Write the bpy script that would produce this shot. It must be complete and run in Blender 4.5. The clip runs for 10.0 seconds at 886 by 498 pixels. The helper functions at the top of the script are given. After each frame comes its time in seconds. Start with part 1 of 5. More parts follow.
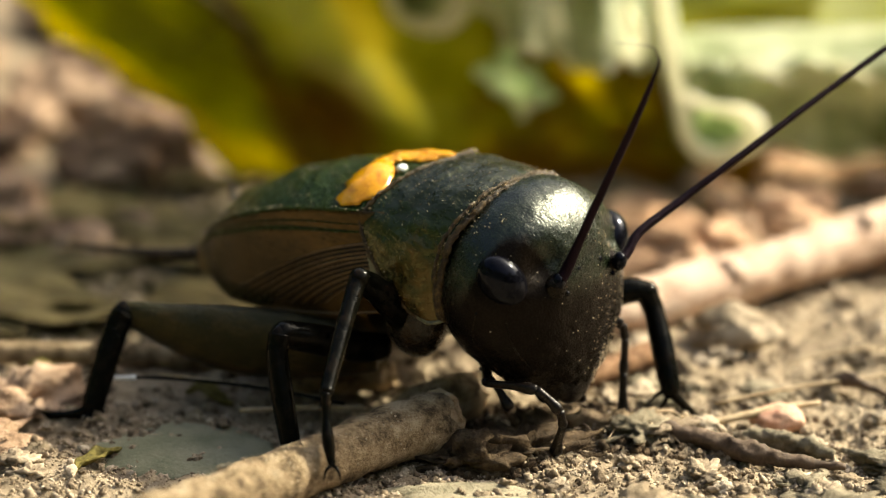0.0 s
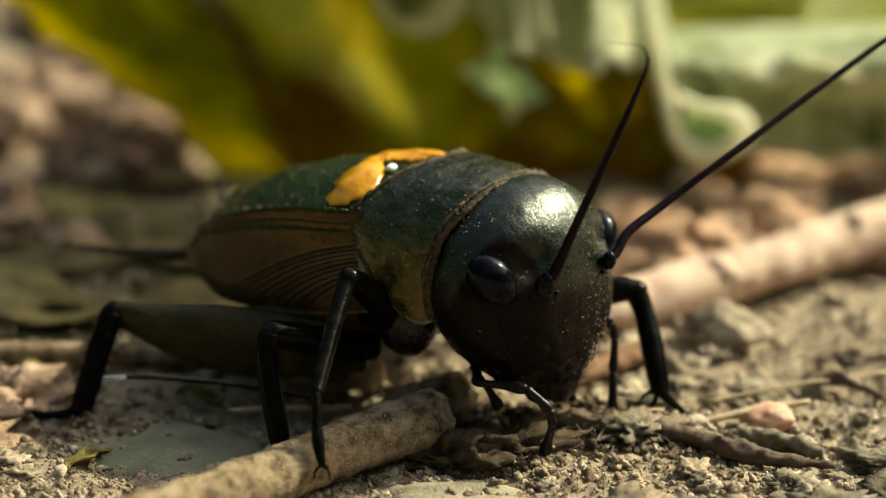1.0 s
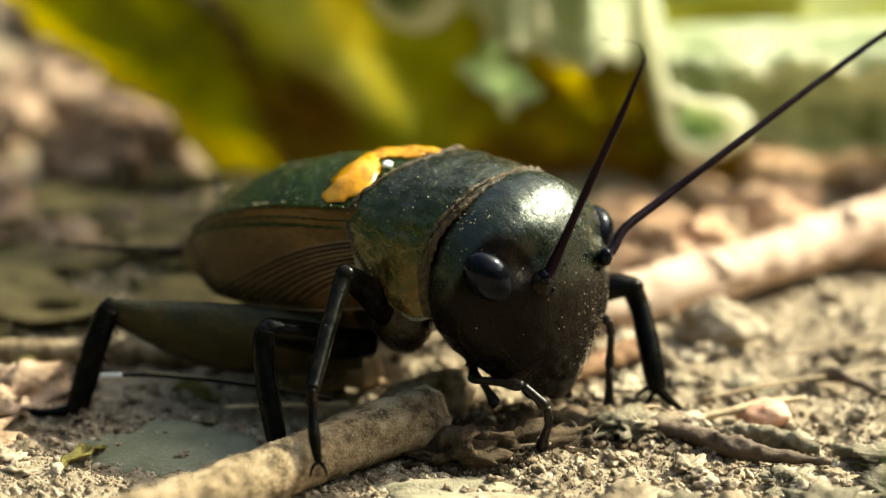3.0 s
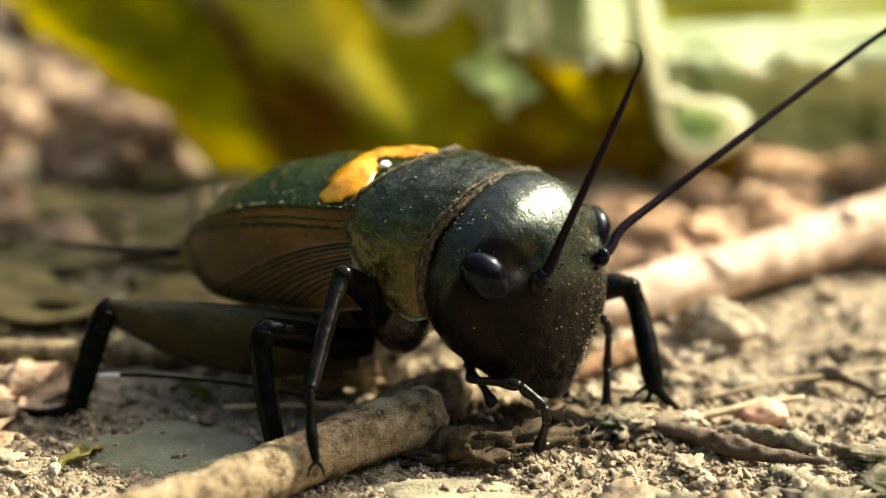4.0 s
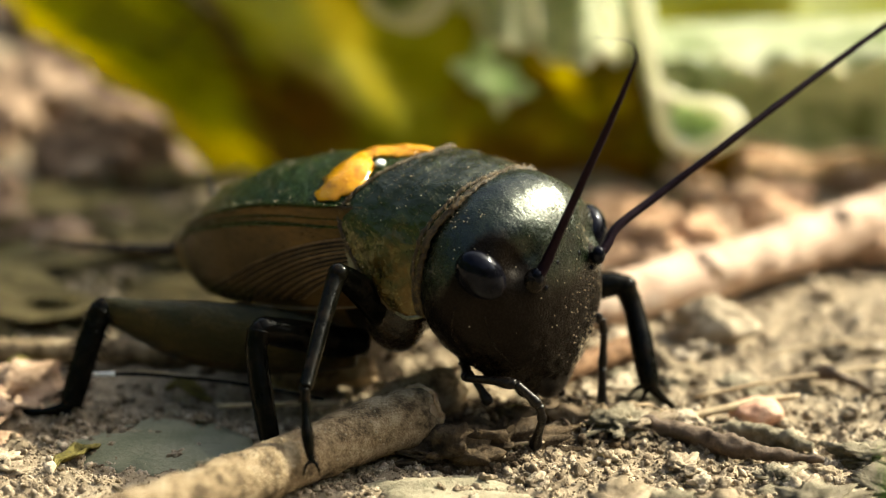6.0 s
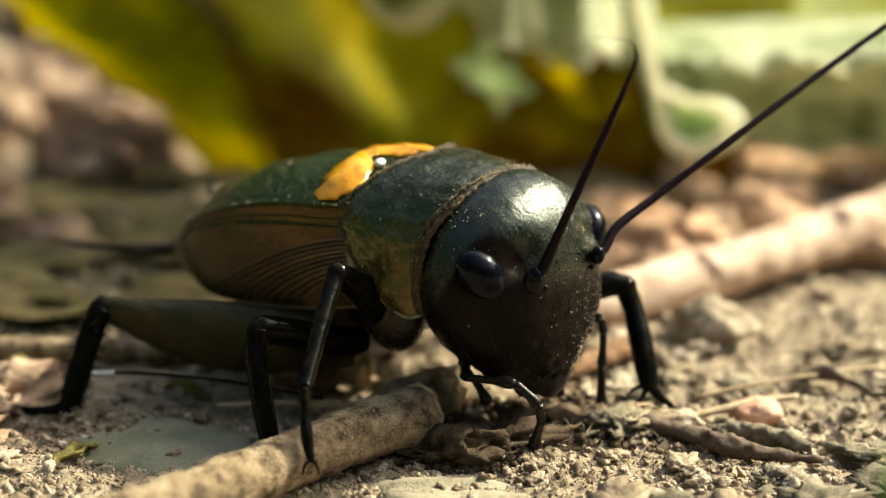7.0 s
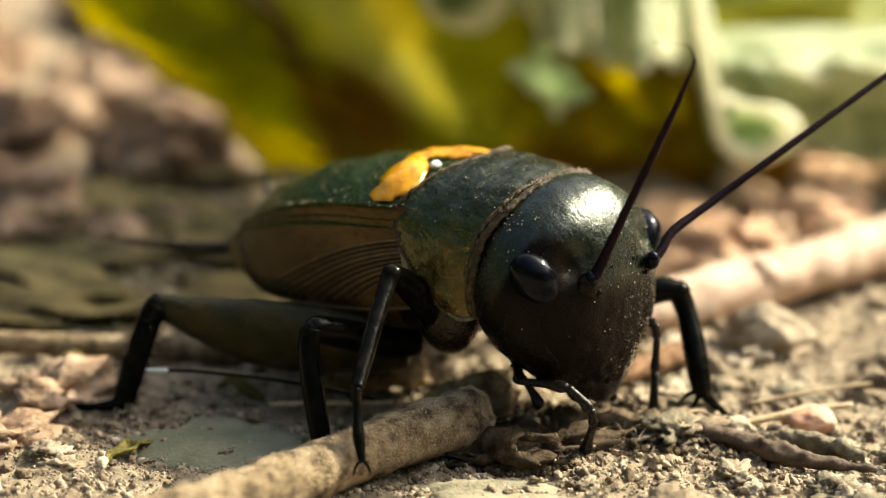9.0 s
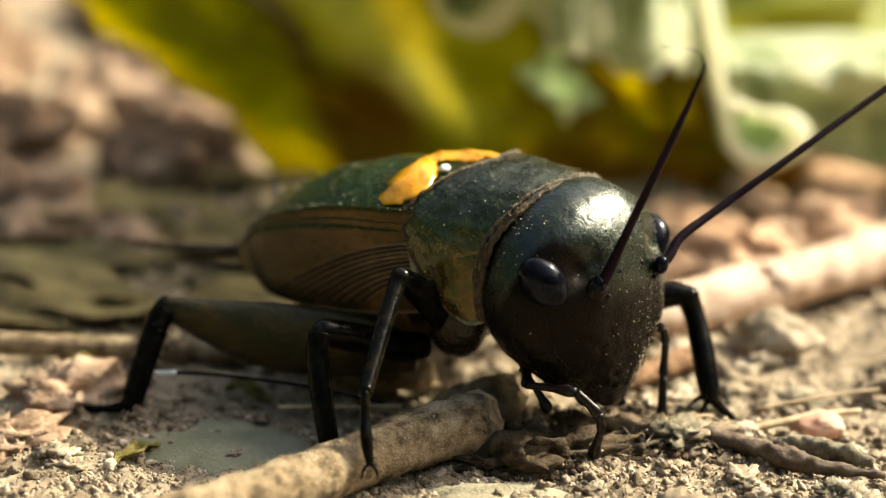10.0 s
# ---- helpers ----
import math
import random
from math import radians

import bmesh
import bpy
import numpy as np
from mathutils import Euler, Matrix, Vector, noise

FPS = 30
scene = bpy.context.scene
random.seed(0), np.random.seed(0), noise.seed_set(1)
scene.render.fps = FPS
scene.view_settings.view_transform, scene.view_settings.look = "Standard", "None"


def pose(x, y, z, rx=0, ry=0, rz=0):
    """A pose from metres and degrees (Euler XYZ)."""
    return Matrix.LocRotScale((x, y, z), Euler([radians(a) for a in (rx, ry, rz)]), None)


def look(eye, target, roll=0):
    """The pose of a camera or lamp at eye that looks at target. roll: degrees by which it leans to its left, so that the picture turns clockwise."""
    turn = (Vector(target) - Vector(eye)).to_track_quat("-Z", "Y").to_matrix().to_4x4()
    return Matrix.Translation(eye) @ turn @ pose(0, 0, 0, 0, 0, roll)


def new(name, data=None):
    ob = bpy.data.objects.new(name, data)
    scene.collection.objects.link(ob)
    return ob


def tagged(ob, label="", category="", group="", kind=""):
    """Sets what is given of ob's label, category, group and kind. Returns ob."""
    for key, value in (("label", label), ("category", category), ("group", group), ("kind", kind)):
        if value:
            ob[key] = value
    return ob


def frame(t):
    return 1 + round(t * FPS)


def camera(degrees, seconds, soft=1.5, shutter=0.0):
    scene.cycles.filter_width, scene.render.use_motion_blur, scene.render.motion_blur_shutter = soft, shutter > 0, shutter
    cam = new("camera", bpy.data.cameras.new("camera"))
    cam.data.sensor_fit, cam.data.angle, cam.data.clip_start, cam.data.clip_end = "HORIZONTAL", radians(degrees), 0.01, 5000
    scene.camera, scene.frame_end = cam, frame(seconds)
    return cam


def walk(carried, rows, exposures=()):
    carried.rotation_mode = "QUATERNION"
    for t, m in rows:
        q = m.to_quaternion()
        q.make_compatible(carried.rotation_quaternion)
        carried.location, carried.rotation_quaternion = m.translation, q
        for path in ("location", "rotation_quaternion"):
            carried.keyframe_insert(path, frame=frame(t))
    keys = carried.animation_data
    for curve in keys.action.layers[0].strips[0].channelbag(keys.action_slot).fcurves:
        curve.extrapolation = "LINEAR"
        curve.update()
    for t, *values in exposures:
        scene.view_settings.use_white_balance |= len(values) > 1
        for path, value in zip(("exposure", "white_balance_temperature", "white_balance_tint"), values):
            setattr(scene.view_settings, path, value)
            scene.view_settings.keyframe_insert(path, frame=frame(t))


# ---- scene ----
# ---- camera: a tele macro lens on a hand-steadied camera that only pans and leans ----
MM = 0.001
cam = camera(24.0, 10.0, 1.1)
cam.data.dof.use_dof = True
cam.data.dof.focus_distance = 67.0 * MM
cam.data.dof.aperture_fstop = 36.0
EYE = (0.0, -66.0 * MM, 27.0 * MM)
TILT = -18.0
# seconds, and the turn about the camera's own three axes in degrees
PAN = [
    (0.0, 0.0958, 0.3689, 0.1658),
    (0.5, 0.0805, 0.1974, 0.0800),
    (1.0, 0.0817, 0.0827, 0.0891),
    (1.5, 0.0641, 0.0374, 0.0703),
    (2.0, 0.0200, 0.0174, -0.0001),
    (2.5, 0.0000, -0.0000, 0.0000),
    (4.0, -0.0039, -0.0913, -0.0549),
    (4.5, -0.0014, -0.1289, -0.0624),
    (5.0, 0.0059, -0.1540, -0.0727),
    (5.5, -0.0181, -0.2015, -0.1129),
    (7.0, -0.0587, -0.2282, 0.0516),
    (7.5, -0.0607, -0.1850, 0.1425),
    (8.0, -0.0372, 0.1011, 0.3345),
    (8.5, -0.0118, 0.7009, 0.6076),
    (9.0, 0.0156, 1.2636, 0.8548),
    (9.5, 0.0636, 1.4971, 1.0038),
    (10.0, 0.1241, 1.5074, 1.1407),
]
# seconds, stops, kelvin, tint: the light dims and clears as it falls through leaves
LIGHT = [(0.0, 1.23, 6940, 2), (0.5, 1.04, 6940, 4), (1.0, 0.73, 6940, -6), (1.5, 0.99, 6740, -8), (2.0, 1.18, 6640, -8), (2.5, 1.36, 6640, -8), (4.0, 1.49, 6740, -2), (4.5, 1.37, 6740, -1), (5.5, 1.35, 6740, -2), (7.0, 1.26, 6740, -2), (7.5, 1.24, 6740, -2), (8.5, 1.27, 6740, 0), (9.0, 1.33, 6740, 0), (10.0, 1.43, 6840, 1)]
walk(cam, [(t, pose(*EYE, 90 + TILT) @ pose(0, 0, 0, a, b, c)) for t, a, b, c in PAN], LIGHT)

# ---- light: sun from behind on the right, clear sky ----
SUN_FROM = Vector((0.69, 0.35, 0.635)).normalized()
world = bpy.data.worlds.new("sky")
scene.world = world
world.use_nodes = True
wn = world.node_tree.nodes
sky = wn.new("ShaderNodeTexSky")
sky.sky_type = "NISHITA"
sky.sun_disc = False
sky.air_density = 0.6
sky.dust_density = 6.0
sky.ozone_density = 0.0
sky.sun_elevation = math.asin(SUN_FROM.z)
sky.sun_rotation = math.atan2(SUN_FROM.x, SUN_FROM.y)
wn["Background"].inputs["Strength"].default_value = 0.15
world.node_tree.links.new(sky.outputs[0], wn["Background"].inputs["Color"])
sun = new("sun", bpy.data.lights.new("sun", "SUN"))
sun.data.energy = 4.2
sun.data.angle = radians(1.0)
sun.data.color = (1.0, 0.90, 0.74)
sun.matrix_basis = look(SUN_FROM, (0, 0, 0))


# ---- materials ----
def surface(name, colours, coarse, fine, rough=(0.6, 0.9), bump=0.3, depth=0.1, spec=0.4, translucent=0.0,
            vary=0.0, coat=0.0, metal=0.0, stops=None, island=False, cells=0.0, stretch=None, slope=0.0, sheen=None, rise=0.0, level=0.0, dent=0.0):
    """A mottled surface: coarse and fine are the sizes of the mottling in mm, depth the relief in mm."""
    m = bpy.data.materials.new(name)
    m.use_nodes = True
    nt = m.node_tree
    n, l = nt.nodes, nt.links
    bsdf = n["Principled BSDF"]
    co = n.new("ShaderNodeTexCoord").outputs["Object"]
    if stretch:
        mp = n.new("ShaderNodeMapping")
        mp.inputs["Scale"].default_value = stretch
        l.new(co, mp.inputs["Vector"])
        co = mp.outputs[0]
    shift = None
    if vary or island:
        src = n.new("ShaderNodeNewGeometry").outputs["Random Per Island"] if island else n.new("ShaderNodeObjectInfo").outputs["Random"]
        shift = src
    big = n.new("ShaderNodeTexNoise")
    big.inputs["Scale"].default_value = 1 / (coarse * MM)
    big.inputs["Detail"].default_value = 5
    big.inputs["Roughness"].default_value = 0.6
    small = n.new("ShaderNodeTexNoise")
    small.inputs["Scale"].default_value = 1 / (fine * MM)
    small.inputs["Detail"].default_value = 4
    small.inputs["Roughness"].default_value = 0.65
    for tex in (big, small):
        l.new(co, tex.inputs["Vector"])
    mixv = n.new("ShaderNodeMath")
    mixv.operation = "MULTIPLY_ADD"
    l.new(small.outputs["Fac"], mixv.inputs[0])
    mixv.inputs[1].default_value = 0.45
    l.new(big.outputs["Fac"], mixv.inputs[2])
    sub = n.new("ShaderNodeMath")
    sub.operation = "SUBTRACT"
    l.new(mixv.outputs[0], sub.inputs[0])
    sub.inputs[1].default_value = 0.225
    val = sub.outputs[0]
    if shift is not None:
        add = n.new("ShaderNodeMath")
        add.operation = "MULTIPLY_ADD"
        l.new(shift, add.inputs[0])
        add.inputs[1].default_value = vary
        off = n.new("ShaderNodeMath")
        off.operation = "SUBTRACT"
        l.new(val, off.inputs[0])
        off.inputs[1].default_value = vary / 2
        l.new(off.outputs[0], add.inputs[2])
        val = add.outputs[0]
    if slope:
        sep = n.new("ShaderNodeSeparateXYZ")
        l.new(co, sep.inputs[0])
        lean = n.new("ShaderNodeMath")
        lean.operation = "MULTIPLY_ADD"
        l.new(sep.outputs[0], lean.inputs[0])
        lean.inputs[1].default_value = slope / MM
        l.new(val, lean.inputs[2])
        val = lean.outputs[0]
    if rise:
        sep = n.new("ShaderNodeSeparateXYZ")
        l.new(co, sep.inputs[0])
        over = n.new("ShaderNodeMath")
        over.operation = "SUBTRACT"
        l.new(sep.outputs[2], over.inputs[0])
        over.inputs[1].default_value = level * MM
        lean = n.new("ShaderNodeMath")
        lean.operation = "MULTIPLY_ADD"
        l.new(over.outputs[0], lean.inputs[0])
        lean.inputs[1].default_value = rise / MM
        l.new(val, lean.inputs[2])
        val = lean.outputs[0]
    ramp = n.new("ShaderNodeValToRGB")
    cr = ramp.color_ramp
    places = stops or [0.28 + 0.44 * i / max(1, len(colours) - 1) for i in range(len(colours))]
    while len(cr.elements) < len(colours):
        cr.elements.new(0.5)
    for e, p, c in zip(cr.elements, places, colours):
        e.position, e.color = p, (*c, 1)
    l.new(val, ramp.inputs[0])
    l.new(ramp.outputs[0], bsdf.inputs["Base Color"])
    rr = n.new("ShaderNodeMapRange")
    rr.inputs["From Min"].default_value, rr.inputs["From Max"].default_value = 0.3, 0.7
    rr.inputs["To Min"].default_value, rr.inputs["To Max"].default_value = rough
    l.new(small.outputs["Fac"], rr.inputs["Value"])
    l.new(rr.outputs[0], bsdf.inputs["Roughness"])
    bsdf.inputs["Specular IOR Level"].default_value = spec
    bsdf.inputs["Metallic"].default_value = metal
    bsdf.inputs["Coat Weight"].default_value = coat
    if sheen:
        bsdf.inputs["Specular Tint"].default_value = (*sheen, 1)
    height = small.outputs["Fac"]
    if cells:
        vor = n.new("ShaderNodeTexVoronoi")
        vor.feature = "DISTANCE_TO_EDGE"
        vor.inputs["Scale"].default_value = 1 / (cells * MM)
        l.new(co, vor.inputs["Vector"])
        cut = n.new("ShaderNodeMapRange")
        cut.inputs["From Max"].default_value = 0.12
        cut.inputs["To Min"].default_value, cut.inputs["To Max"].default_value = 1.0, 0.0
        l.new(vor.outputs["Distance"], cut.inputs["Value"])
        plus = n.new("ShaderNodeMath")
        l.new(cut.outputs[0], plus.inputs[0])
        l.new(small.outputs["Fac"], plus.inputs[1])
        height = plus.outputs[0]
    if bump:
        bp = n.new("ShaderNodeBump")
        bp.inputs["Strength"].default_value = bump
        bp.inputs["Distance"].default_value = depth * MM
        l.new(height, bp.inputs["Height"])
        l.new(bp.outputs[0], bsdf.inputs["Normal"])
        if dent:
            low = n.new("ShaderNodeBump")
            low.inputs["Strength"].default_value = 1.0
            low.inputs["Distance"].default_value = dent * MM
            l.new(big.outputs["Fac"], low.inputs["Height"])
            l.new(low.outputs[0], bp.inputs["Normal"])
    if translucent:
        tr = n.new("ShaderNodeBsdfTranslucent")
        mx = n.new("ShaderNodeMixShader")
        mx.inputs[0].default_value = translucent
        gam = n.new("ShaderNodeGamma")
        gam.inputs[1].default_value = 0.8
        l.new(ramp.outputs[0], gam.inputs[0])
        l.new(gam.outputs[0], tr.inputs["Color"])
        l.new(bsdf.outputs[0], mx.inputs[1])
        l.new(tr.outputs[0], mx.inputs[2])
        l.new(mx.outputs[0], n["Material Output"].inputs["Surface"])
    return m


SOIL = surface("soil", [(0.11, 0.080, 0.048), (0.24, 0.188, 0.125), (0.37, 0.30, 0.21)], 2.6, 0.25, (0.75, 1.0), 0.8, 0.12, 0.25)
CRUMB = surface("crumb", [(0.13, 0.095, 0.06), (0.29, 0.23, 0.16), (0.46, 0.385, 0.29)], 0.9, 0.12, (0.7, 0.95), 0.7, 0.06, 0.3, vary=0.35)
HUMUS = surface("humus", [(0.04, 0.026, 0.014), (0.11, 0.075, 0.045), (0.22, 0.16, 0.10)], 0.7, 0.1, (0.7, 0.95), 0.9, 0.08, 0.25, vary=0.4, island=True)
# brown humus with the shade under the head put into its colour
SHADED_HUMUS = surface("shaded_humus", [(0.018, 0.011, 0.005), (0.055, 0.036, 0.019), (0.13, 0.09, 0.052)], 0.5, 0.1, (0.7, 0.95), 0.9, 0.08, 0.2, vary=0.3)
# dark leaf colour, kept low to imitate shade on the left ground
LITTER = surface("leaf_litter", [(0.04, 0.03, 0.010), (0.115, 0.09, 0.034), (0.21, 0.17, 0.07)], 2.5, 0.4, (0.6, 0.85), 0.7, 0.1, 0.2, vary=0.3)
LITTER_YELLOW = surface("yellow_litter", [(0.06, 0.05, 0.012), (0.15, 0.125, 0.03), (0.28, 0.235, 0.07)], 0.5, 0.12, (0.6, 0.85), 0.8, 0.08, 0.2, translucent=0.2)
# olive-dark soil: stands in for the shade on the ground at the left
SHADE_SOIL = surface("shade_soil", [(0.055, 0.046, 0.020), (0.10, 0.084, 0.040), (0.15, 0.125, 0.066)], 2.0, 0.3, (0.7, 0.95), 0.6, 0.1, 0.2, vary=0.15, island=True)
DAMP_CLOD = surface("damp_clod", [(0.07, 0.06, 0.038), (0.16, 0.135, 0.09), (0.28, 0.24, 0.17)], 0.8, 0.12, (0.7, 0.95), 0.9, 0.08, 0.25, vary=0.25)
PALE_CLOD = surface("pale_clod", [(0.13, 0.115, 0.075), (0.25, 0.22, 0.15), (0.36, 0.32, 0.23)], 0.9, 0.12, (0.7, 0.95), 0.9, 0.09, 0.25)
PINK_CLOD = surface("pink_clod", [(0.24, 0.135, 0.075), (0.46, 0.29, 0.18), (0.60, 0.42, 0.29)], 2.0, 0.4, (0.8, 1.0), 0.7, 0.2, 0.2, vary=0.25)
CRUMBS = surface("crumb_mix", [(0.10, 0.070, 0.042), (0.26, 0.20, 0.135), (0.48, 0.40, 0.30)], 0.9, 0.12, (0.7, 0.95), 0.9, 0.09, 0.3, vary=0.4, island=True)
CLOD = surface("clod", [(0.14, 0.085, 0.05), (0.31, 0.21, 0.14), (0.44, 0.32, 0.23)], 1.6, 0.3, (0.8, 1.0), 0.8, 0.2, 0.2, vary=0.3)
STONE = surface("stone", [(0.17, 0.13, 0.08), (0.31, 0.245, 0.165), (0.41, 0.34, 0.24)], 1.2, 0.15, (0.6, 0.85), 0.6, 0.07, 0.35, vary=0.2)
RED_STONE = surface("red_stone", [(0.30, 0.13, 0.08), (0.50, 0.28, 0.19), (0.55, 0.38, 0.28)], 0.8, 0.15, (0.55, 0.8), 0.4, 0.05, 0.4)
SLATE = surface("slate", [(0.085, 0.09, 0.055), (0.15, 0.155, 0.10), (0.22, 0.215, 0.15)], 1.5, 0.15, (0.7, 0.9), 0.7, 0.06, 0.3, vary=0.2)
BARK = surface("bark", [(0.075, 0.050, 0.024), (0.27, 0.195, 0.110), (0.45, 0.355, 0.23)], 0.6, 0.10, (0.65, 0.9), 1.0, 0.16, 0.3, stops=[0.34, 0.50, 0.68])
RED_BARK = surface("red_bark", [(0.06, 0.028, 0.012), (0.20, 0.105, 0.05), (0.34, 0.20, 0.11)], 0.7, 0.12, (0.6, 0.85), 0.9, 0.12, 0.3)
PALE_BARK = surface("pale_bark", [(0.26, 0.165, 0.11), (0.50, 0.355, 0.265), (0.62, 0.50, 0.39)], 1.6, 0.3, (0.6, 0.85), 0.8, 0.14, 0.3)
SPLINTER = surface("splinter", [(0.25, 0.15, 0.08), (0.42, 0.30, 0.18), (0.5, 0.4, 0.27)], 0.4, 0.08, (0.7, 0.9), 0.8, 0.08, 0.3)
STRAW = surface("straw", [(0.25, 0.17, 0.09), (0.43, 0.33, 0.2), (0.52, 0.42, 0.27)], 0.8, 0.12, (0.5, 0.75), 0.4, 0.04, 0.4)
ROOT = surface("root", [(0.035, 0.022, 0.014), (0.09, 0.06, 0.04), (0.15, 0.105, 0.07)], 0.6, 0.1, (0.6, 0.85), 0.7, 0.05, 0.3)
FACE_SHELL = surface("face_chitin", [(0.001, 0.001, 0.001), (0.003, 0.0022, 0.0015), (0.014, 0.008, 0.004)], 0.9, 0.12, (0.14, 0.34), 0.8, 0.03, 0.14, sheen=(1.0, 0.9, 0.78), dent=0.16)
LEG_SHELL = surface("leg_chitin", [(0.0015, 0.0015, 0.0012), (0.003, 0.003, 0.002), (0.012, 0.008, 0.005)], 0.7, 0.14, (0.10, 0.24), 0.4, 0.012, 0.07, sheen=(0.9, 0.96, 1.0), dent=0.05)
HIND_SHELL = surface("hind_leg_chitin", [(0.003, 0.003, 0.001), (0.016, 0.012, 0.004), (0.06, 0.034, 0.011)], 1.0, 0.10, (0.28, 0.50), 1.0, 0.045, 0.30, sheen=(1.0, 0.98, 0.58), stops=[0.38, 0.52, 0.72], stretch=(0.5, 1, 1), dent=0.12)
DULL_SHELL = surface("dull_chitin", [(0.002, 0.0016, 0.0016), (0.006, 0.0045, 0.004), (0.018, 0.012, 0.008)], 0.9, 0.06, (0.2, 0.42), 0.6, 0.015, 0.2)
BROWN_SHELL = surface("brown_chitin", [(0.002, 0.002, 0.001), (0.008, 0.0055, 0.0025), (0.026, 0.015, 0.006)], 0.8, 0.10, (0.16, 0.36), 0.6, 0.015, 0.30, dent=0.12)
PRONOTUM = surface("pronotum_chitin", [(0.001, 0.002, 0.0006), (0.005, 0.012, 0.0018), (0.026, 0.022, 0.005), (0.075, 0.034, 0.007)], 1.8, 0.3, (0.14, 0.32), 0.9, 0.06, 0.62, sheen=(0.92, 1.0, 0.55), stops=[0.36, 0.50, 0.63, 0.82], rise=-0.13, level=6.5, dent=0.26)
EYE_SHELL = surface("eye_lens", [(0.0015, 0.0015, 0.0025), (0.004, 0.004, 0.006)], 0.5, 0.03, (0.07, 0.14), 0.3, 0.003, 0.13, sheen=(0.66, 0.76, 1.0))
FEELER = surface("feeler", [(0.003, 0.001, 0.002), (0.008, 0.003, 0.007)], 0.4, 0.06, (0.35, 0.55), 0.8, 0.02, 0.10, sheen=(1.0, 0.75, 0.95))
ABDOMEN = surface("abdomen_skin", [(0.03, 0.02, 0.008), (0.14, 0.09, 0.03), (0.26, 0.18, 0.06)], 0.9, 0.1, (0.4, 0.6), 0.4, 0.02, 0.4)
WING_TOP = surface("wing_top", [(0.001, 0.004, 0.0006), (0.004, 0.013, 0.0015), (0.014, 0.024, 0.004)], 0.9, 0.08, (0.14, 0.36), 0.9, 0.04, 0.34, cells=0.9, sheen=(0.74, 1.0, 0.36), dent=0.22)
WING_SIDE = surface("wing_side", [(0.005, 0.0025, 0.0008), (0.024, 0.012, 0.0035), (0.09, 0.045, 0.011)], 1.8, 0.14, (0.25, 0.45), 0.8, 0.03, 0.32, sheen=(1.0, 0.82, 0.45), stops=[0.36, 0.5, 0.72], stretch=(0.4, 1, 1), dent=0.14)
VEIN = surface("wing_vein", [(0.05, 0.027, 0.009), (0.15, 0.085, 0.026)], 0.5, 0.06, (0.3, 0.45), 0.2, 0.01, 0.5)
SPOT = surface("wing_spot", [(0.30, 0.11, 0.002), (0.50, 0.225, 0.003), (0.62, 0.32, 0.006)], 0.9, 0.2, (0.14, 0.30), 0.4, 0.03, 0.5, stops=[0.32, 0.5, 0.7])
PALE_SKIN = surface("pale_skin", [(0.62, 0.64, 0.64), (0.86, 0.87, 0.86)], 0.2, 0.05, (0.12, 0.3), 0.3, 0.01, 0.6)
RIM = surface("rim", [(0.006, 0.004, 0.002), (0.035, 0.022, 0.008), (0.14, 0.09, 0.033)], 0.16, 0.05, (0.5, 0.75), 1.0, 0.04, 0.35)
LOBE_EDGE = surface("lobe_edge", [(0.05, 0.055, 0.03), (0.16, 0.16, 0.10), (0.28, 0.27, 0.18)], 0.4, 0.08, (0.4, 0.6), 0.6, 0.02, 0.4)
HAIR = surface("hair", [(0.06, 0.04, 0.014), (0.20, 0.135, 0.055)], 0.5, 0.1, (0.4, 0.6), 0, 0, 0.4)
DUST = surface("dust", [(0.25, 0.19, 0.12), (0.5, 0.42, 0.3)], 0.3, 0.05, (0.6, 0.9), 0.3, 0.01, 0.4, vary=0.3, island=True)
LEAF_VEIN = surface("leaf_vein", [(0.06, 0.045, 0.008), (0.13, 0.10, 0.015)], 2.0, 0.4, (0.5, 0.7), 0.3, 0.05, 0.2)
LEAF_PALE = surface("pale_leaf", [(0.20, 0.24, 0.09), (0.48, 0.54, 0.32), (0.84, 0.86, 0.66)], 3.2, 0.6, (0.35, 0.55), 0.4, 0.15, 0.5, translucent=0.5, stops=[0.34, 0.47, 0.64])
LEAF_LOBE = surface("green_lobe", [(0.46, 0.66, 0.30), (0.60, 0.76, 0.42), (0.78, 0.84, 0.62)], 1.8, 0.4, (0.4, 0.6), 0.4, 0.1, 0.4, translucent=0.5)
LEAF_BACK = surface("back_leaf", [(0.24, 0.27, 0.03), (0.36, 0.38, 0.04), (0.45, 0.46, 0.06)], 6.0, 0.8, (0.4, 0.6), 0.3, 0.15, 0.4, translucent=0.45)
HEDGE = surface("hedge", [(0.025, 0.05, 0.010), (0.05, 0.09, 0.02), (0.10, 0.14, 0.035)], 120, 20, (0.4, 0.6), 0.2, 2, 0.4, translucent=0.3, vary=0.4, island=True)
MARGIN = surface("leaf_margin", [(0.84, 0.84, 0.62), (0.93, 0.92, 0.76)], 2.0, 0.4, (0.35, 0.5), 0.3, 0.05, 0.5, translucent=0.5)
GREEN_BLADE = surface("green_blade", [(0.10, 0.22, 0.03), (0.16, 0.30, 0.05)], 2.0, 0.3, (0.4, 0.6), 0.3, 0.05, 0.4, translucent=0.4)



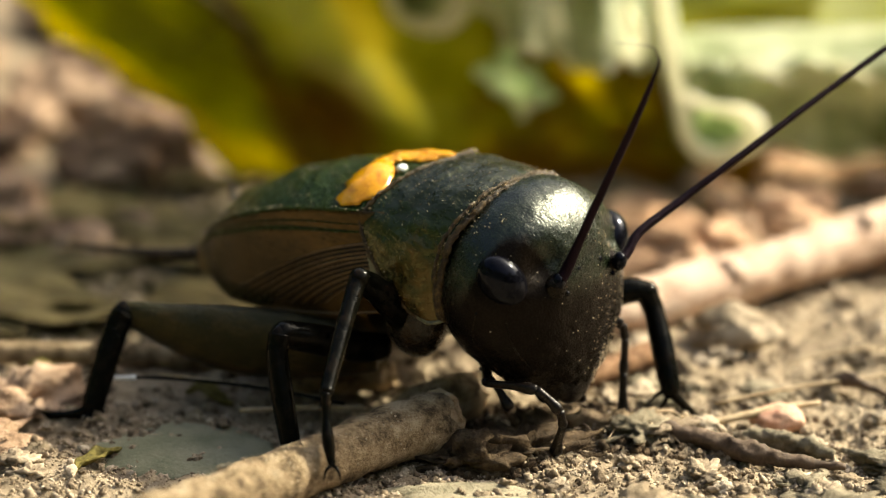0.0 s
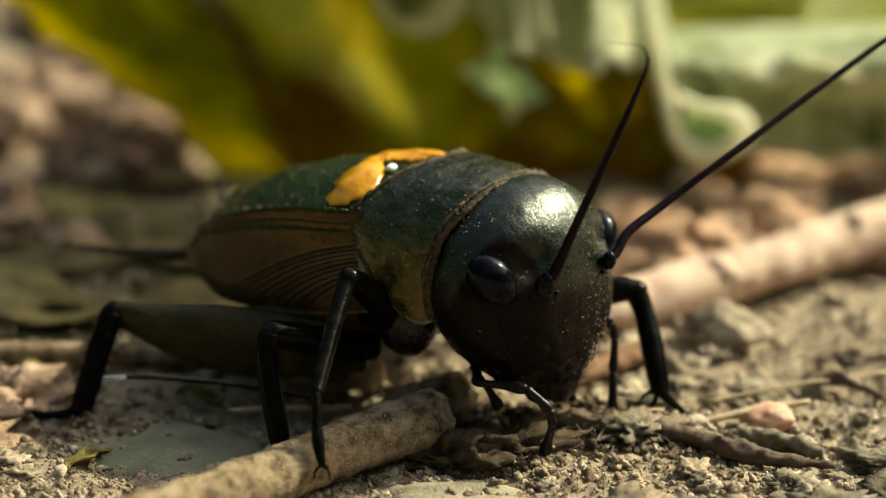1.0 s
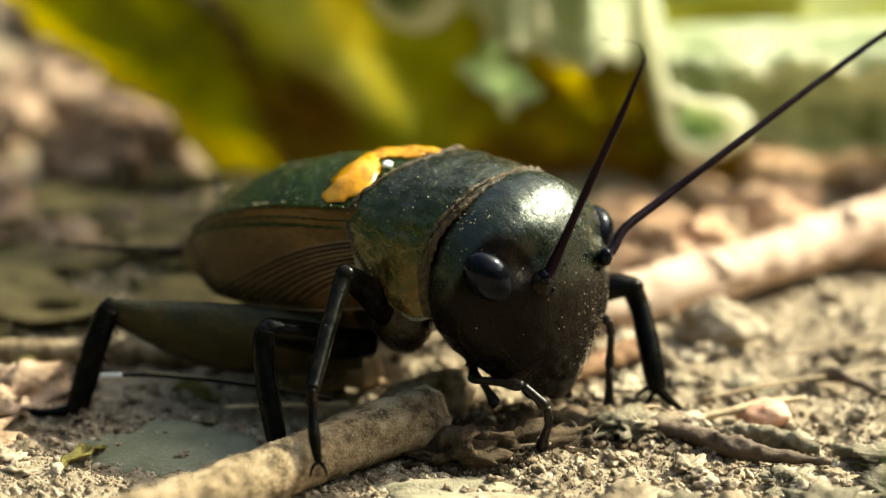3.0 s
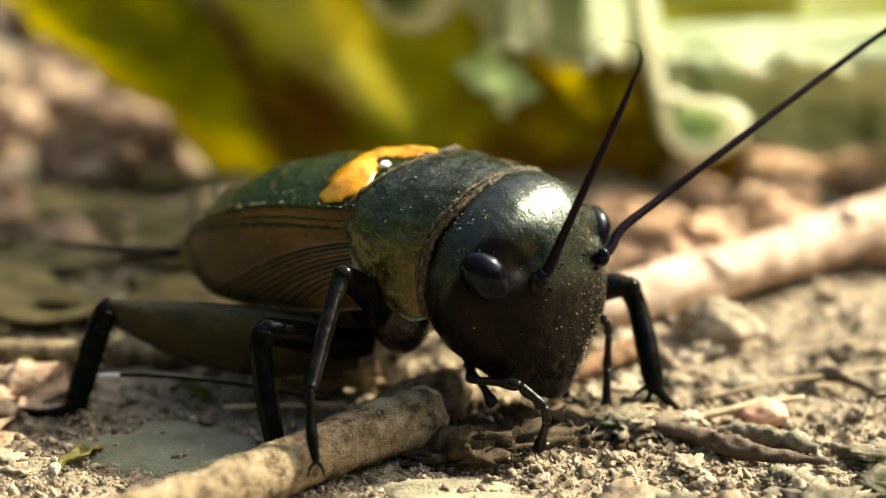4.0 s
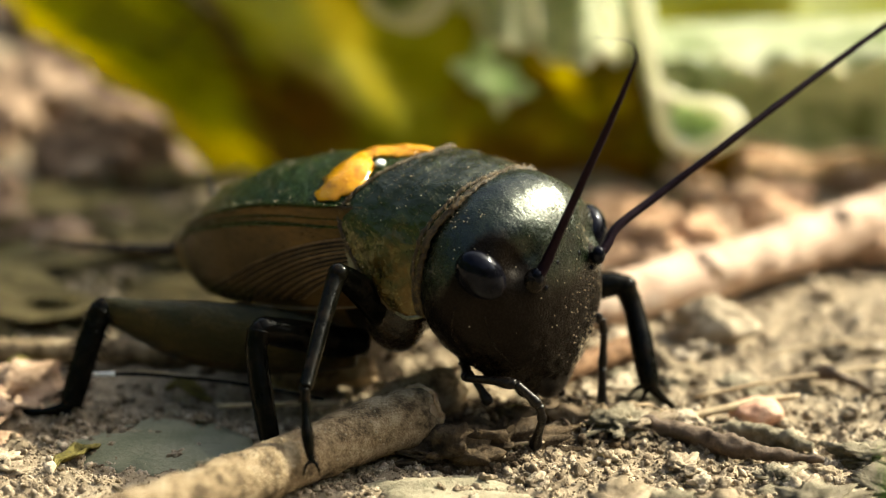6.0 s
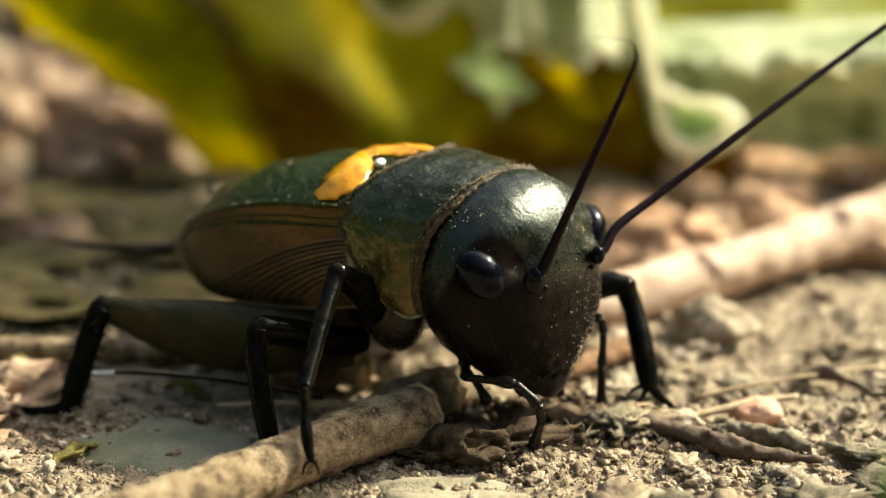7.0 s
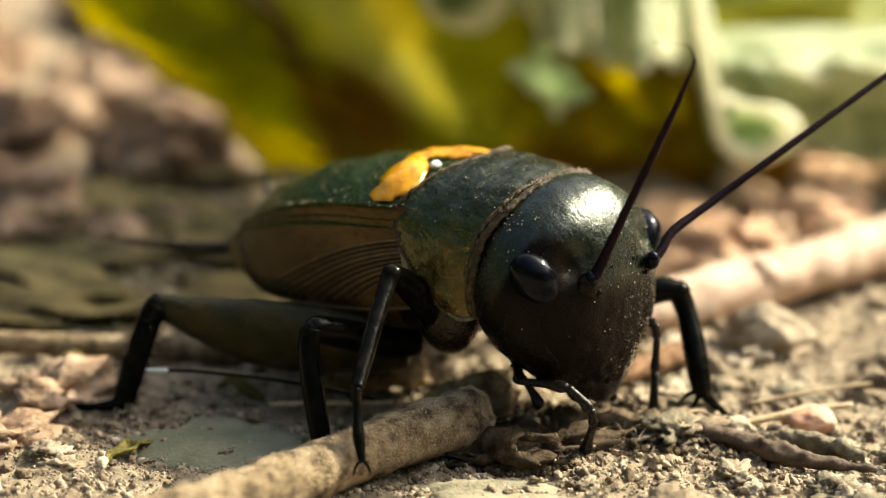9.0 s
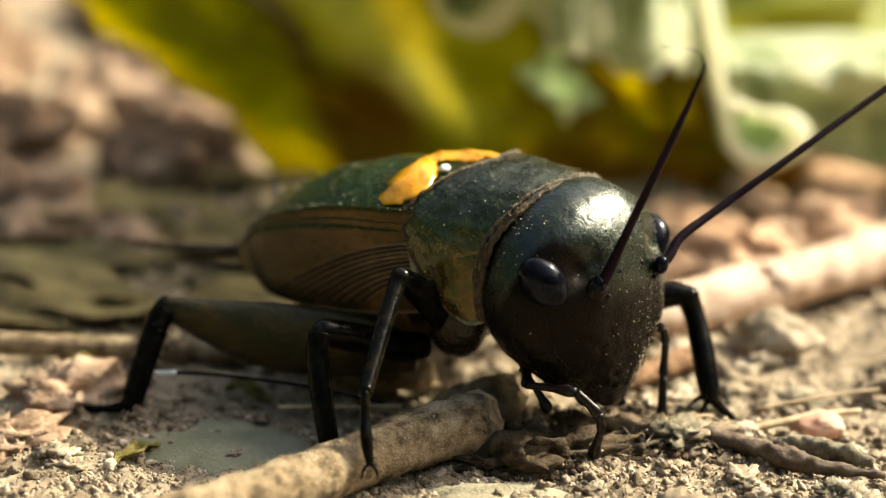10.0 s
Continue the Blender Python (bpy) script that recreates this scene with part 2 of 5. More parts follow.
def withered(name, translucent):
    """A yellowing leaf: its yellow and brown areas, with painted sunlit streaks and a rib shadow, broken up by
    mottling.
    """
    m = surface(name, [(0.20, 0.205, 0.006), (0.30, 0.31, 0.009), (0.40, 0.41, 0.014)], 5.0, 0.8, (0.55, 0.75), 0.4, 0.15, 0.2, translucent=translucent)
    n, l = m.node_tree.nodes, m.node_tree.links
    ramp = [x for x in n if x.bl_idname == "ShaderNodeValToRGB"][0]
    big = [x for x in n if x.bl_idname == "ShaderNodeTexNoise"]
    colour = ramp.outputs[0]
    for area, rgb, tex in (("yellow", (0.66, 0.58, 0.02), big[0]), ("brown", (0.17, 0.10, 0.010), big[1])):
        at = n.new("ShaderNodeAttribute")
        at.attribute_name = area
        add = n.new("ShaderNodeMath")
        add.operation = "MULTIPLY_ADD"
        l.new(tex.outputs["Fac"], add.inputs[0])
        add.inputs[1].default_value = 0.9
        l.new(at.outputs["Fac"], add.inputs[2])
        fit = n.new("ShaderNodeMapRange")
        fit.inputs["From Min"].default_value, fit.inputs["From Max"].default_value = 0.55, 1.25
        l.new(add.outputs[0], fit.inputs["Value"])
        mix = n.new("ShaderNodeMix")
        mix.data_type = "RGBA"
        l.new(fit.outputs[0], mix.inputs[0])
        l.new(colour, mix.inputs[6])
        mix.inputs[7].default_value = (*rgb, 1)
        colour = mix.outputs[2]
    for x in n:
        if x.bl_idname == "ShaderNodeGamma":
            l.new(colour, x.inputs[0])
    l.new(colour, n["Principled BSDF"].inputs["Base Color"])
    return m


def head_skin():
    """Chitin whose gloss and green sheen fade into a brown-black reflection painted on the face."""
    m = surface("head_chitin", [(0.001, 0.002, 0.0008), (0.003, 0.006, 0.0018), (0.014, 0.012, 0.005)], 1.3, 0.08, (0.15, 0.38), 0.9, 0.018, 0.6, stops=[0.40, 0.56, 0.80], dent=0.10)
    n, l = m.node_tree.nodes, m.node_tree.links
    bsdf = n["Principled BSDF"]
    # 1 where a dark reflection is painted by low gloss and brown-black colour
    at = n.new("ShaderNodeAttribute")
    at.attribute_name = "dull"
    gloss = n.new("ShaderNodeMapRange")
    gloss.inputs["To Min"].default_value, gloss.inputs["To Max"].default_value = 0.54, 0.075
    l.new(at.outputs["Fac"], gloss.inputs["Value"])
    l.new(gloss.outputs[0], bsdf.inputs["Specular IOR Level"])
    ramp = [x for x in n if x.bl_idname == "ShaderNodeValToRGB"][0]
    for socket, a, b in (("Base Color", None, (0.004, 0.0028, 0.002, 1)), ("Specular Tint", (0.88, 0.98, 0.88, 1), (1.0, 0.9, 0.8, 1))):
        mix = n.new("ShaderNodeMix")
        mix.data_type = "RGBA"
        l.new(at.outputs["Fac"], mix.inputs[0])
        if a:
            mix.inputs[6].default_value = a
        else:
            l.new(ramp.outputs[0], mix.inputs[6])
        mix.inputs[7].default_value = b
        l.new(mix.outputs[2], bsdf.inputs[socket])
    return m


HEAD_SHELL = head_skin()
LEAF_OLD = withered("old_leaf", 0.72)


# ---- shapes, in millimetres ----
def part(name, shape, material, parent=None, label="", smooth=True, kind=""):
    verts, faces = shape
    me = bpy.data.meshes.new(name)
    me.from_pydata([(x * MM, y * MM, z * MM) for x, y, z in verts], [], faces)
    me.materials.append(material)
    if smooth:
        me.polygons.foreach_set("use_smooth", [True] * len(me.polygons))
    me.update()
    ob = new(name, me)
    ob.parent = parent
    if label or kind:
        tagged(ob, label, kind=kind)
    return ob


def thing(name, label, category, at=(0, 0, 0), turn=0, group=""):
    ob = new(name)
    ob.empty_display_size = MM
    ob.matrix_basis = pose(at[0] * MM, at[1] * MM, at[2] * MM, 0, 0, turn)
    return tagged(ob, label, category, group)


def join(*shapes):
    verts, faces = [], []
    for v, f in shapes:
        k = len(verts)
        verts += [tuple(p) for p in v]
        faces += [tuple(i + k for i in q) for q in f]
    return verts, faces


def curve(points, steps):
    """Catmull-Rom through points of any dimension."""
    p = np.array(points, float)
    if len(p) == 2:
        return np.array([p[0] + (p[1] - p[0]) * i / steps for i in range(steps + 1)])
    q = np.vstack([2 * p[0] - p[1], p, 2 * p[-1] - p[-2]])
    out = []
    for i in range(1, len(q) - 2):
        for k in range(steps):
            t = k / steps
            out.append(0.5 * (2 * q[i] + (q[i + 1] - q[i - 1]) * t + (2 * q[i - 1] - 5 * q[i] + 4 * q[i + 1] - q[i + 2]) * t * t
                              + (3 * q[i] - q[i - 1] - 3 * q[i + 1] + q[i + 2]) * t ** 3))
    out.append(p[-1])
    return np.array(out)


def tube(rows, steps=6, sides=12, rough=0.0, flat=1.0, size=1.0, up=(0, 0, 1)):
    """rows of x, y, z, radius; flat: the second radius against the first."""
    c = curve(rows, steps)
    pts, rad = c[:, :3], np.maximum(c[:, 3], 0.004)
    verts, faces = [], []
    n = len(pts)
    side = None
    for i in range(n):
        d = Vector(pts[min(i + 1, n - 1)] - pts[max(i - 1, 0)]).normalized()
        if side is None:
            side = d.cross(Vector(up))
            if side.length < 0.05:
                side = d.cross(Vector((1, 0, 0)))
        side = (side - d * side.dot(d)).normalized()
        other = side.cross(d)
        for k in range(sides):
            a = 2 * math.pi * k / sides
            r = rad[i]
            if rough:
                p = Vector(pts[i]) + (side * math.cos(a) + other * math.sin(a)) * r
                r *= 1 + rough * noise.fractal(p * size, 1.0, 2.0, 3)
            verts.append(Vector(pts[i]) + side * math.cos(a) * r * flat + other * math.sin(a) * r)
    for i in range(n - 1):
        for k in range(sides):
            a, b = i * sides + k, i * sides + (k + 1) % sides
            faces.append((a, b, b + sides, a + sides))
    for i, rev in ((0, True), (n - 1, False)):
        verts.append(Vector(pts[i]))
        m = len(verts) - 1
        for k in range(sides):
            a, b = i * sides + k, i * sides + (k + 1) % sides
            faces.append((m, b, a) if rev else (m, a, b))
    return verts, faces


def grid(fn, nu, nv, keep=None, closed=False):
    """A sheet of fn(i / nu, j / nv)."""
    verts = [fn(i / nu, j / nv) for i in range(nu + 1) for j in range(nv + 1)]
    faces = []
    for i in range(nu):
        for j in range(nv):
            if keep is None or keep((i + 0.5) / nu, (j + 0.5) / nv):
                a = i * (nv + 1) + j
                faces.append((a, a + 1, a + nv + 2, a + nv + 1))
    return verts, faces


def thick(shape, t, both=True):
    """Gives a sheet a thickness t by a second skin and a rim."""
    verts, faces = shape
    v = np.array([tuple(p) for p in verts], float)
    nrm = np.zeros_like(v)
    for f in faces:
        nn = np.cross(v[f[1]] - v[f[0]], v[f[2]] - v[f[0]]) + np.cross(v[f[2]] - v[f[0]], v[f[-1]] - v[f[0]])
        for i in f:
            nrm[i] += nn
    ln = np.linalg.norm(nrm, axis=1)
    nrm[ln > 0] /= ln[ln > 0, None]
    k = len(v)
    used = {}
    for f in faces:
        for a, b in zip(f, f[1:] + f[:1]):
            used[(a, b)] = used.get((a, b), 0) + 1
    rim = [(b, a, a + k, b + k) for (a, b) in used if (b, a) not in used]
    out = list(faces) + [tuple(i + k for i in reversed(f)) for f in faces] + rim
    return [tuple(p) for p in v] + [tuple(p) for p in v - nrm * t], out


def ball(c, r, rings=14, sides=20, shape=None):
    """An ellipsoid; shape(direction) may bend it."""
    verts, faces = [], []
    for i in range(rings + 1):
        a = math.pi * i / rings
        for k in range(sides):
            b = 2 * math.pi * k / sides
            d = Vector((math.sin(a) * math.cos(b), math.sin(a) * math.sin(b), math.cos(a)))
            p = Vector((c[0] + d.x * r[0], c[1] + d.y * r[1], c[2] + d.z * r[2]))
            verts.append(shape(p, d) if shape else p)
    for i in range(rings):
        for k in range(sides):
            a, b = i * sides + k, i * sides + (k + 1) % sides
            faces.append((a, a + sides, b + sides, b))
    return verts, faces


def turned(shape, m):
    verts, faces = shape
    return [m @ Vector(p) for p in verts], faces


ICO = bmesh.new()
bmesh.ops.create_icosphere(ICO, subdivisions=1, radius=1)
ICO_V = np.array([v.co[:] for v in ICO.verts])
ICO_F = [tuple(v.index for v in f.verts) for f in ICO.faces]
ICO.free()
ICO2 = bmesh.new()
bmesh.ops.create_icosphere(ICO2, subdivisions=2, radius=1)
ICO2_V = np.array([v.co[:] for v in ICO2.verts])
ICO2_F = [tuple(v.index for v in f.verts) for f in ICO2.faces]
ICO2.free()
ICO3 = bmesh.new()
bmesh.ops.create_icosphere(ICO3, subdivisions=4, radius=1)
ICO3_V = np.array([v.co[:] for v in ICO3.verts])
ICO3_F = [tuple(v.index for v in f.verts) for f in ICO3.faces]
ICO3.free()


def lump(r, seed, jag=0.35, freq=1.2, level=2, flat=(1, 1, 0.75), crumble=0.22):
    """An uneven stone or crumb about its own centre."""
    base, faces = {1: (ICO_V, ICO_F), 2: (ICO2_V, ICO2_F), 3: (ICO3_V, ICO3_F)}[level]
    verts = []
    for d in base:
        p = Vector(d)
        k = 1 + jag * noise.noise(p * freq + Vector((seed * 7.31, seed * 3.7, seed))) + jag * 0.4 * noise.noise(p * freq * 2.7 + Vector((seed, 9.1, seed * 2.3)))
        if level == 3:
            k += jag * crumble * noise.fractal(p * freq * 6 + Vector((seed, 2.0, 5.0)), 0.8, 2.1, 4)
        verts.append((p.x * k * r * flat[0], p.y * k * r * flat[1], p.z * k * r * flat[2]))
    return verts, faces


# ---- ground ----
LEVEL = -0.5


def soil_height(x, y):
    """Height of the ground in mm."""
    p = Vector((x, y, 0.0))
    h = LEVEL + 0.45 * noise.noise(p * 0.12) + 0.22 * noise.noise(p * 0.45) + 0.10 * noise.noise(p * 1.4)
    if abs(x) < 60 and -60 < y < 90:
        h += 0.15 * noise.fractal(p * 2.2, 0.8, 2.0, 5)
    if abs(x) < 24 and -22 < y < 36:
        h += 0.30 * abs(noise.noise(p * 0.9 + Vector((3.0, 1.0, 0.0)))) + 0.16 * abs(noise.noise(p * 2.3)) - 0.13
    # a low bank at the back
    back = max(0.0, min(1.0, (y - 30) / 60))
    h += 4.0 * back * back * (0.7 + 0.6 * noise.noise(p * 0.05))
    return h


def graded(lo, hi, step, end, grow=1.22):
    inner = list(np.arange(lo, hi + step / 2, step))
    out, s, v = [], step, hi
    while v < end:
        s *= grow
        v += s
        out.append(v)
    low, s, v = [], step, lo
    while v > -end:
        s *= grow
        v -= s
        low.append(v)
    return low[::-1] + inner + out


gx, gy = graded(-20, 22, 0.13, 6000), graded(-14, 30, 0.14, 6000)
gv = [(x, y, soil_height(x, y)) for x in gx for y in gy]
ny = len(gy)
gf = [(i * ny + j, (i + 1) * ny + j, (i + 1) * ny + j + 1, i * ny + j + 1) for i in range(len(gx) - 1) for j in range(ny - 1)]
ground = part("ground", (gv, gf), SOIL)
tagged(ground, "dry pale brown crumbly soil with dead bits", "ground", kind="structure")


# ---- dead wood, stones and straw on the ground ----
def broken_end(c, axis, r, seed):
    """The splintered face of a snapped twig."""
    d = Vector(axis).normalized()
    s = d.cross(Vector((0, 0, 1))).normalized()
    o = s.cross(d)
    verts, faces = [], []
    rings, sides = 6, 26
    for i in range(rings + 1):
        q = i / rings
        for k in range(sides):
            a = 2 * math.pi * k / sides
            e = Vector(c) + (s * math.cos(a) + o * math.sin(a)) * r * q * (1 + 0.05 * noise.noise(Vector((math.cos(a) * 2, math.sin(a) * 2, seed))))
            lift = 0.10 * (1 - q) + 0.5 * noise.fractal(Vector((math.cos(a) * q * 2.2, math.sin(a) * q * 2.2, seed)), 0.8, 2.0, 3) * (0.3 + 0.7 * q)
            verts.append(e + d * lift)
    for i in range(rings):
        for k in range(sides):
            a, b = i * sides + k, i * sides + (k + 1) % sides
            faces.append((a, a + sides, b + sides, b))
    k0 = rings * sides
    for k in range(sides):
        verts.append(verts[k0 + k] - d * 0.6)
    for k in range(sides):
        a, b = k0 + k, k0 + (k + 1) % sides
        faces.append((a, a + sides, b + sides, b))
    return verts, faces


def twig(name, rows, material, label, knots=(), end=True, sides=26, steps=14, rough=0.10):
    ob = thing(name, label, "twig")
    part("stem", tube(rows, steps, sides, rough, size=1.3), material, ob)
    a, b = Vector(rows[-2][:3]), Vector(rows[-1][:3])
    if end:
        part("broken_end", broken_end(b, b - a, rows[-1][3] * 0.98, 3.0), SPLINTER, ob, "pale splintered end")
    for x, y, z, r in knots:
        part("knot", lump(r, x, 0.4, 1.3, 2, (1, 1, 0.8)), material, ob).location = (x * MM, y * MM, z * MM)
    return ob


log = twig("snapped_twig", [(-14.5, -15.4, 0.30, 0.98), (-10.0, -11.2, 0.36, 0.98), (-7.3, -8.8, 0.40, 0.96), (-3.9, -5.2, 0.42, 0.90),
                      (-2.3, -3.7, 0.45, 0.95), (-1.2, -2.8, 0.46, 1.02), (-0.45, -2.15, 0.46, 0.95)], BARK,
     "grey-brown snapped twig lying on crumbly soil", knots=[])
ring = []
axis = Vector((0.75, 0.65, 0.0)).normalized()
for i in range(33):
    a = 2 * math.pi * i / 32
    r = 0.93 + 0.05 * noise.noise(Vector((math.cos(a) * 2, math.sin(a) * 2, 5.0)))
    c = Vector((-0.42, -2.12, 0.46)) + Vector((-axis.y, axis.x, 0)) * r * math.cos(a) + Vector((0, 0, 1)) * r * math.sin(a)
    c += axis * 0.16 * noise.noise(Vector((math.cos(a) * 3, math.sin(a) * 3, 1.0)))
    ring.append((*c, 0.10 + 0.06 * noise.noise(Vector((math.cos(a) * 4, math.sin(a) * 4, 9.0)))))
part("torn_bark", tube(ring, 4, 8, 0.25, size=4.0), SPLINTER, log, "pale torn bark round the broken end")
rng = random.Random(31)
grit = []
for k in range(520):
    q = rng.random()
    c = Vector((-14.0 + 13.2 * q, -14.9 + 12.4 * q, 0.40))
    a = rng.gauss(1.9, 0.75)
    p = c + Vector((-0.69 * math.cos(a), 0.72 * math.cos(a), math.sin(a))) * 0.97
    r = 0.02 * rng.paretovariate(2.0)
    grit.append(([tuple(p + Vector(v) * min(0.7 * r, 0.045)) for v in ICO_V], ICO_F))
part("grit", join(*grit), DUST, log, "soil grains on the bark", kind="stuff")
twig("shaded_twig", [(-3.9, -2.0, -0.6, 0.7), (-2.3, -0.95, -0.35, 0.78), (-1.0, -0.1, 0.0, 0.86), (0.0, 0.5, 0.12, 0.92), (0.5, 0.85, 0.12, 0.84)], BARK,
     "brown twig stub behind the snapped twig")
twig("thin_twig", [(-6.5, 2.4, -0.1, 0.42), (-4.6, 2.5, 0.0, 0.50), (-2.9, 2.7, 0.1, 0.55), (-2.3, 2.8, 0.1, 0.45)], BARK,
     "dark brown thin twig under the cricket")
twig("long_stick", [(3.6, 7.6, 0.35, 0.9), (6.6, 9.0, 0.45, 1.0), (10.4, 11.6, 0.6, 1.12), (12.0, 12.6, 0.7, 1.0), (16.0, 15.6, 0.9, 1.12), (20.0, 18.6, 1.1, 1.2), (29.0, 25.5, 1.2, 1.15)], PALE_BARK,
     "pale sunlit stick lying across the soil", knots=[(10.6, 11.3, 1.2, 0.75), (16.8, 15.8, 1.7, 0.7)], end=False)
twig("brown_twig", [(3.6, 1.9, -0.1, 0.34), (5.0, 3.1, 0.05, 0.42), (6.6, 4.6, 0.1, 0.46), (7.6, 5.5, 0.05, 0.40)], RED_BARK,
     "reddish-brown short twig lying on the soil", sides=16)
twig("dry_stalk", [(-24.0, 5.4, 0.15, 0.42), (-16.0, 4.6, 0.2, 0.42), (-10.0, 4.4, 0.2, 0.45), (-5.0, 4.0, 0.15, 0.40)], BARK,
     "pale brown dry stalk lying behind the cricket", end=False, sides=14, rough=0.06)

def stalk(name, rows, material, label, category="straw", sides=8, rough=0.12):
    ob = thing(name, label, category)
    part("stem", tube(rows, 8 if rough < 0.2 else 16, sides, rough, size=2.0), material, ob)
    return ob


blade = stalk("bristle", [(-11.5, 0.2, 0.97, 0.05), (-10.0, 0.15, 0.98, 0.06), (-8.2, 0.1, 0.85, 0.065), (-6.2, 0.0, 0.62, 0.07), (-3.8, -0.2, 0.2, 0.07)], LEG_SHELL,
              "thin dark dry grass blade with a pale tip", "grass blade")
part("tip", tube([(-12.0, 0.2, 0.92, 0.05), (-11.7, 0.2, 0.96, 0.085), (-10.9, 0.19, 0.98, 0.095)], 4, 8), PALE_SKIN, blade, "pale shiny tip")
stalk("bristle", [(-10.2, 0.5, 1.0, 0.03), (-8.4, 0.4, 0.8, 0.05), (-6.0, 0.3, 0.5, 0.06), (-4.0, 0.2, 0.1, 0.06)], STRAW, "thin pale dry grass blade", "grass blade")
stalk("straw", [(-7.4, -0.1, -0.1, 0.09), (-5.4, 0.0, -0.05, 0.1), (-3.2, 0.2, -0.1, 0.1)], STRAW, "short brown straw lying on the soil")
stalk("straw", [(8.0, -1.1, -0.25, 0.10), (9.6, -0.5, -0.1, 0.14), (11.0, 0.0, 0.0, 0.15), (12.5, 0.55, 0.0, 0.09)], STRAW, "short pale straw lying on crumbly soil")
stalk("straw", [(9.0, 1.2, -0.3, 0.06), (12.0, 2.0, 0.0, 0.07), (16.0, 3.4, 0.0, 0.07)], STRAW, "thin straw lying on crumbly soil")
stalk("straw", [(12.0, 4.6, -0.1, 0.05), (14.5, 5.2, 0.2, 0.06), (18.0, 6.0, 0.0, 0.06)], STRAW, "thin straw lying on crumbly soil")
stalk("straw", [(4.3, 2.2, -0.4, 0.12), (4.5, 2.0, 0.1, 0.14), (4.75, 1.8, 0.3, 0.06)], STRAW, "stub of pale straw standing in the soil")
stalk("rootlet", [(6.4, -1.3, -0.30, 0.10), (7.2, -1.75, -0.12, 0.30), (8.4, -2.4, -0.15, 0.36), (9.8, -3.3, -0.25, 0.34), (11.2, -3.7, -0.35, 0.2), (12.6, -4.0, -0.4, 0.1)], ROOT, "thick dark brown root lying on the soil", "root", 22, 0.45)
stalk("bark_chip", [(9.3, -1.5, -0.35, 0.12), (10.2, -1.8, -0.3, 0.30), (11.3, -2.3, -0.32, 0.32), (12.4, -3.0, -0.4, 0.15)], DAMP_CLOD, "grey-brown strip of bark half sunk in the soil", "bark", 22, 0.6)
stalk("bark_chip", [(13.2, 2.9, -0.2, 0.10), (13.8, 2.6, 0.1, 0.26), (14.4, 2.1, 0.0, 0.18), (15.2, 1.6, -0.2, 0.05)], ROOT, "dark brittle scrap of bark on the soil", "bark", 16, 0.6)
stalk("rootlet", [(1.6, -2.9, -0.5, 0.06), (2.8, -3.1, -0.2, 0.07), (4.2, -2.7, -0.3, 0.05)], STRAW, "thin pale rootlet on the soil", "root")


def stone(name, at, r, flat, material, label, seed, jag=0.3, level=3, turn=0, category="stone"):
    ob = part(name, lump(r, seed, jag, 1.0, level, flat, 0.5 if category == "soil clod" else 0.22), material)
    ob.matrix_basis = pose(at[0] * MM, at[1] * MM, at[2] * MM, 0, 0, turn)
    return tagged(ob, label, category)


stone("pebble", (10.2, 7.4, -0.1), 1.35, (1.15, 0.7, 0.66), STONE, "blunt cream pebble half sunk in the soil", 2.2, 0.55, turn=-15)
stone("pebble", (10.95, -0.1, -0.35), 0.85, (1.1, 0.9, 0.6), RED_STONE, "reddish pebble half sunk in the soil", 4.1, 0.2)
stone("flat_stone", (-9.2, -2.4, -0.80), 2.9, (1.15, 0.8, 0.16), SLATE, "flat grey-brown stone bedded in the soil", 1.7, 0.25)
stone("flat_stone", (-0.9, -6.2, -0.80), 2.4, (1.3, 0.55, 0.2), PALE_CLOD, "flat grey-olive stone bedded in the soil", 5.9, 0.7)
stone("clod", (2.1, -2.7, -0.55), 1.2, (1.25, 0.7, 0.6), SHADED_HUMUS, "crumbly lump of brown soil, coloured darker for shade", 8.3, 1.5, category="soil clod")
stone("clod", (0.35, -3.6, -0.55), 1.05, (1.25, 0.8, 0.7), SHADED_HUMUS, "lump of soil beside the twig, coloured darker for shade", 18.3, 1.2, category="soil clod")
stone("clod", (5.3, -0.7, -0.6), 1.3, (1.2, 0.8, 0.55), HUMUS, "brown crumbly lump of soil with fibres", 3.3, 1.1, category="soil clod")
stone("clod", (3.6, -1.3, -0.6), 0.9, (1.2, 0.9, 0.6), SHADED_HUMUS, "crumbly lump of brown soil, coloured darker for shade", 12.3, 1.0, category="soil clod")
stone("clod", (6.9, -1.0, -0.55), 0.75, (1.3, 0.9, 0.6), HUMUS, "crumbly lump of brown soil, coloured darker for shade with fibres", 15.3, 1.0, category="soil clod")
stone("clod", (8.5, -0.9, -0.35), 0.5, (1.0, 0.9, 0.8), CRUMB, "small crumbly lump of soil", 6.3, 0.5, category="soil clod")
stone("clod", (-15.0, 0.8, -0.3), 1.2, (1.2, 0.9, 0.75), CLOD, "sunlit brown lump of soil", 9.4, 1.1, category="soil clod")
stone("clod", (-16.4, -2.4, -0.45), 1.0, (1.3, 0.9, 0.6), CLOD, "brown crumbly lump of soil", 2.4, 1.1, category="soil clod")
stone("clod", (-8.8, -8.4, -0.25), 0.7, (1.1, 0.9, 0.8), CRUMB, "crumbly lump of soil beside the twig", 7.7, 0.6, category="soil clod")

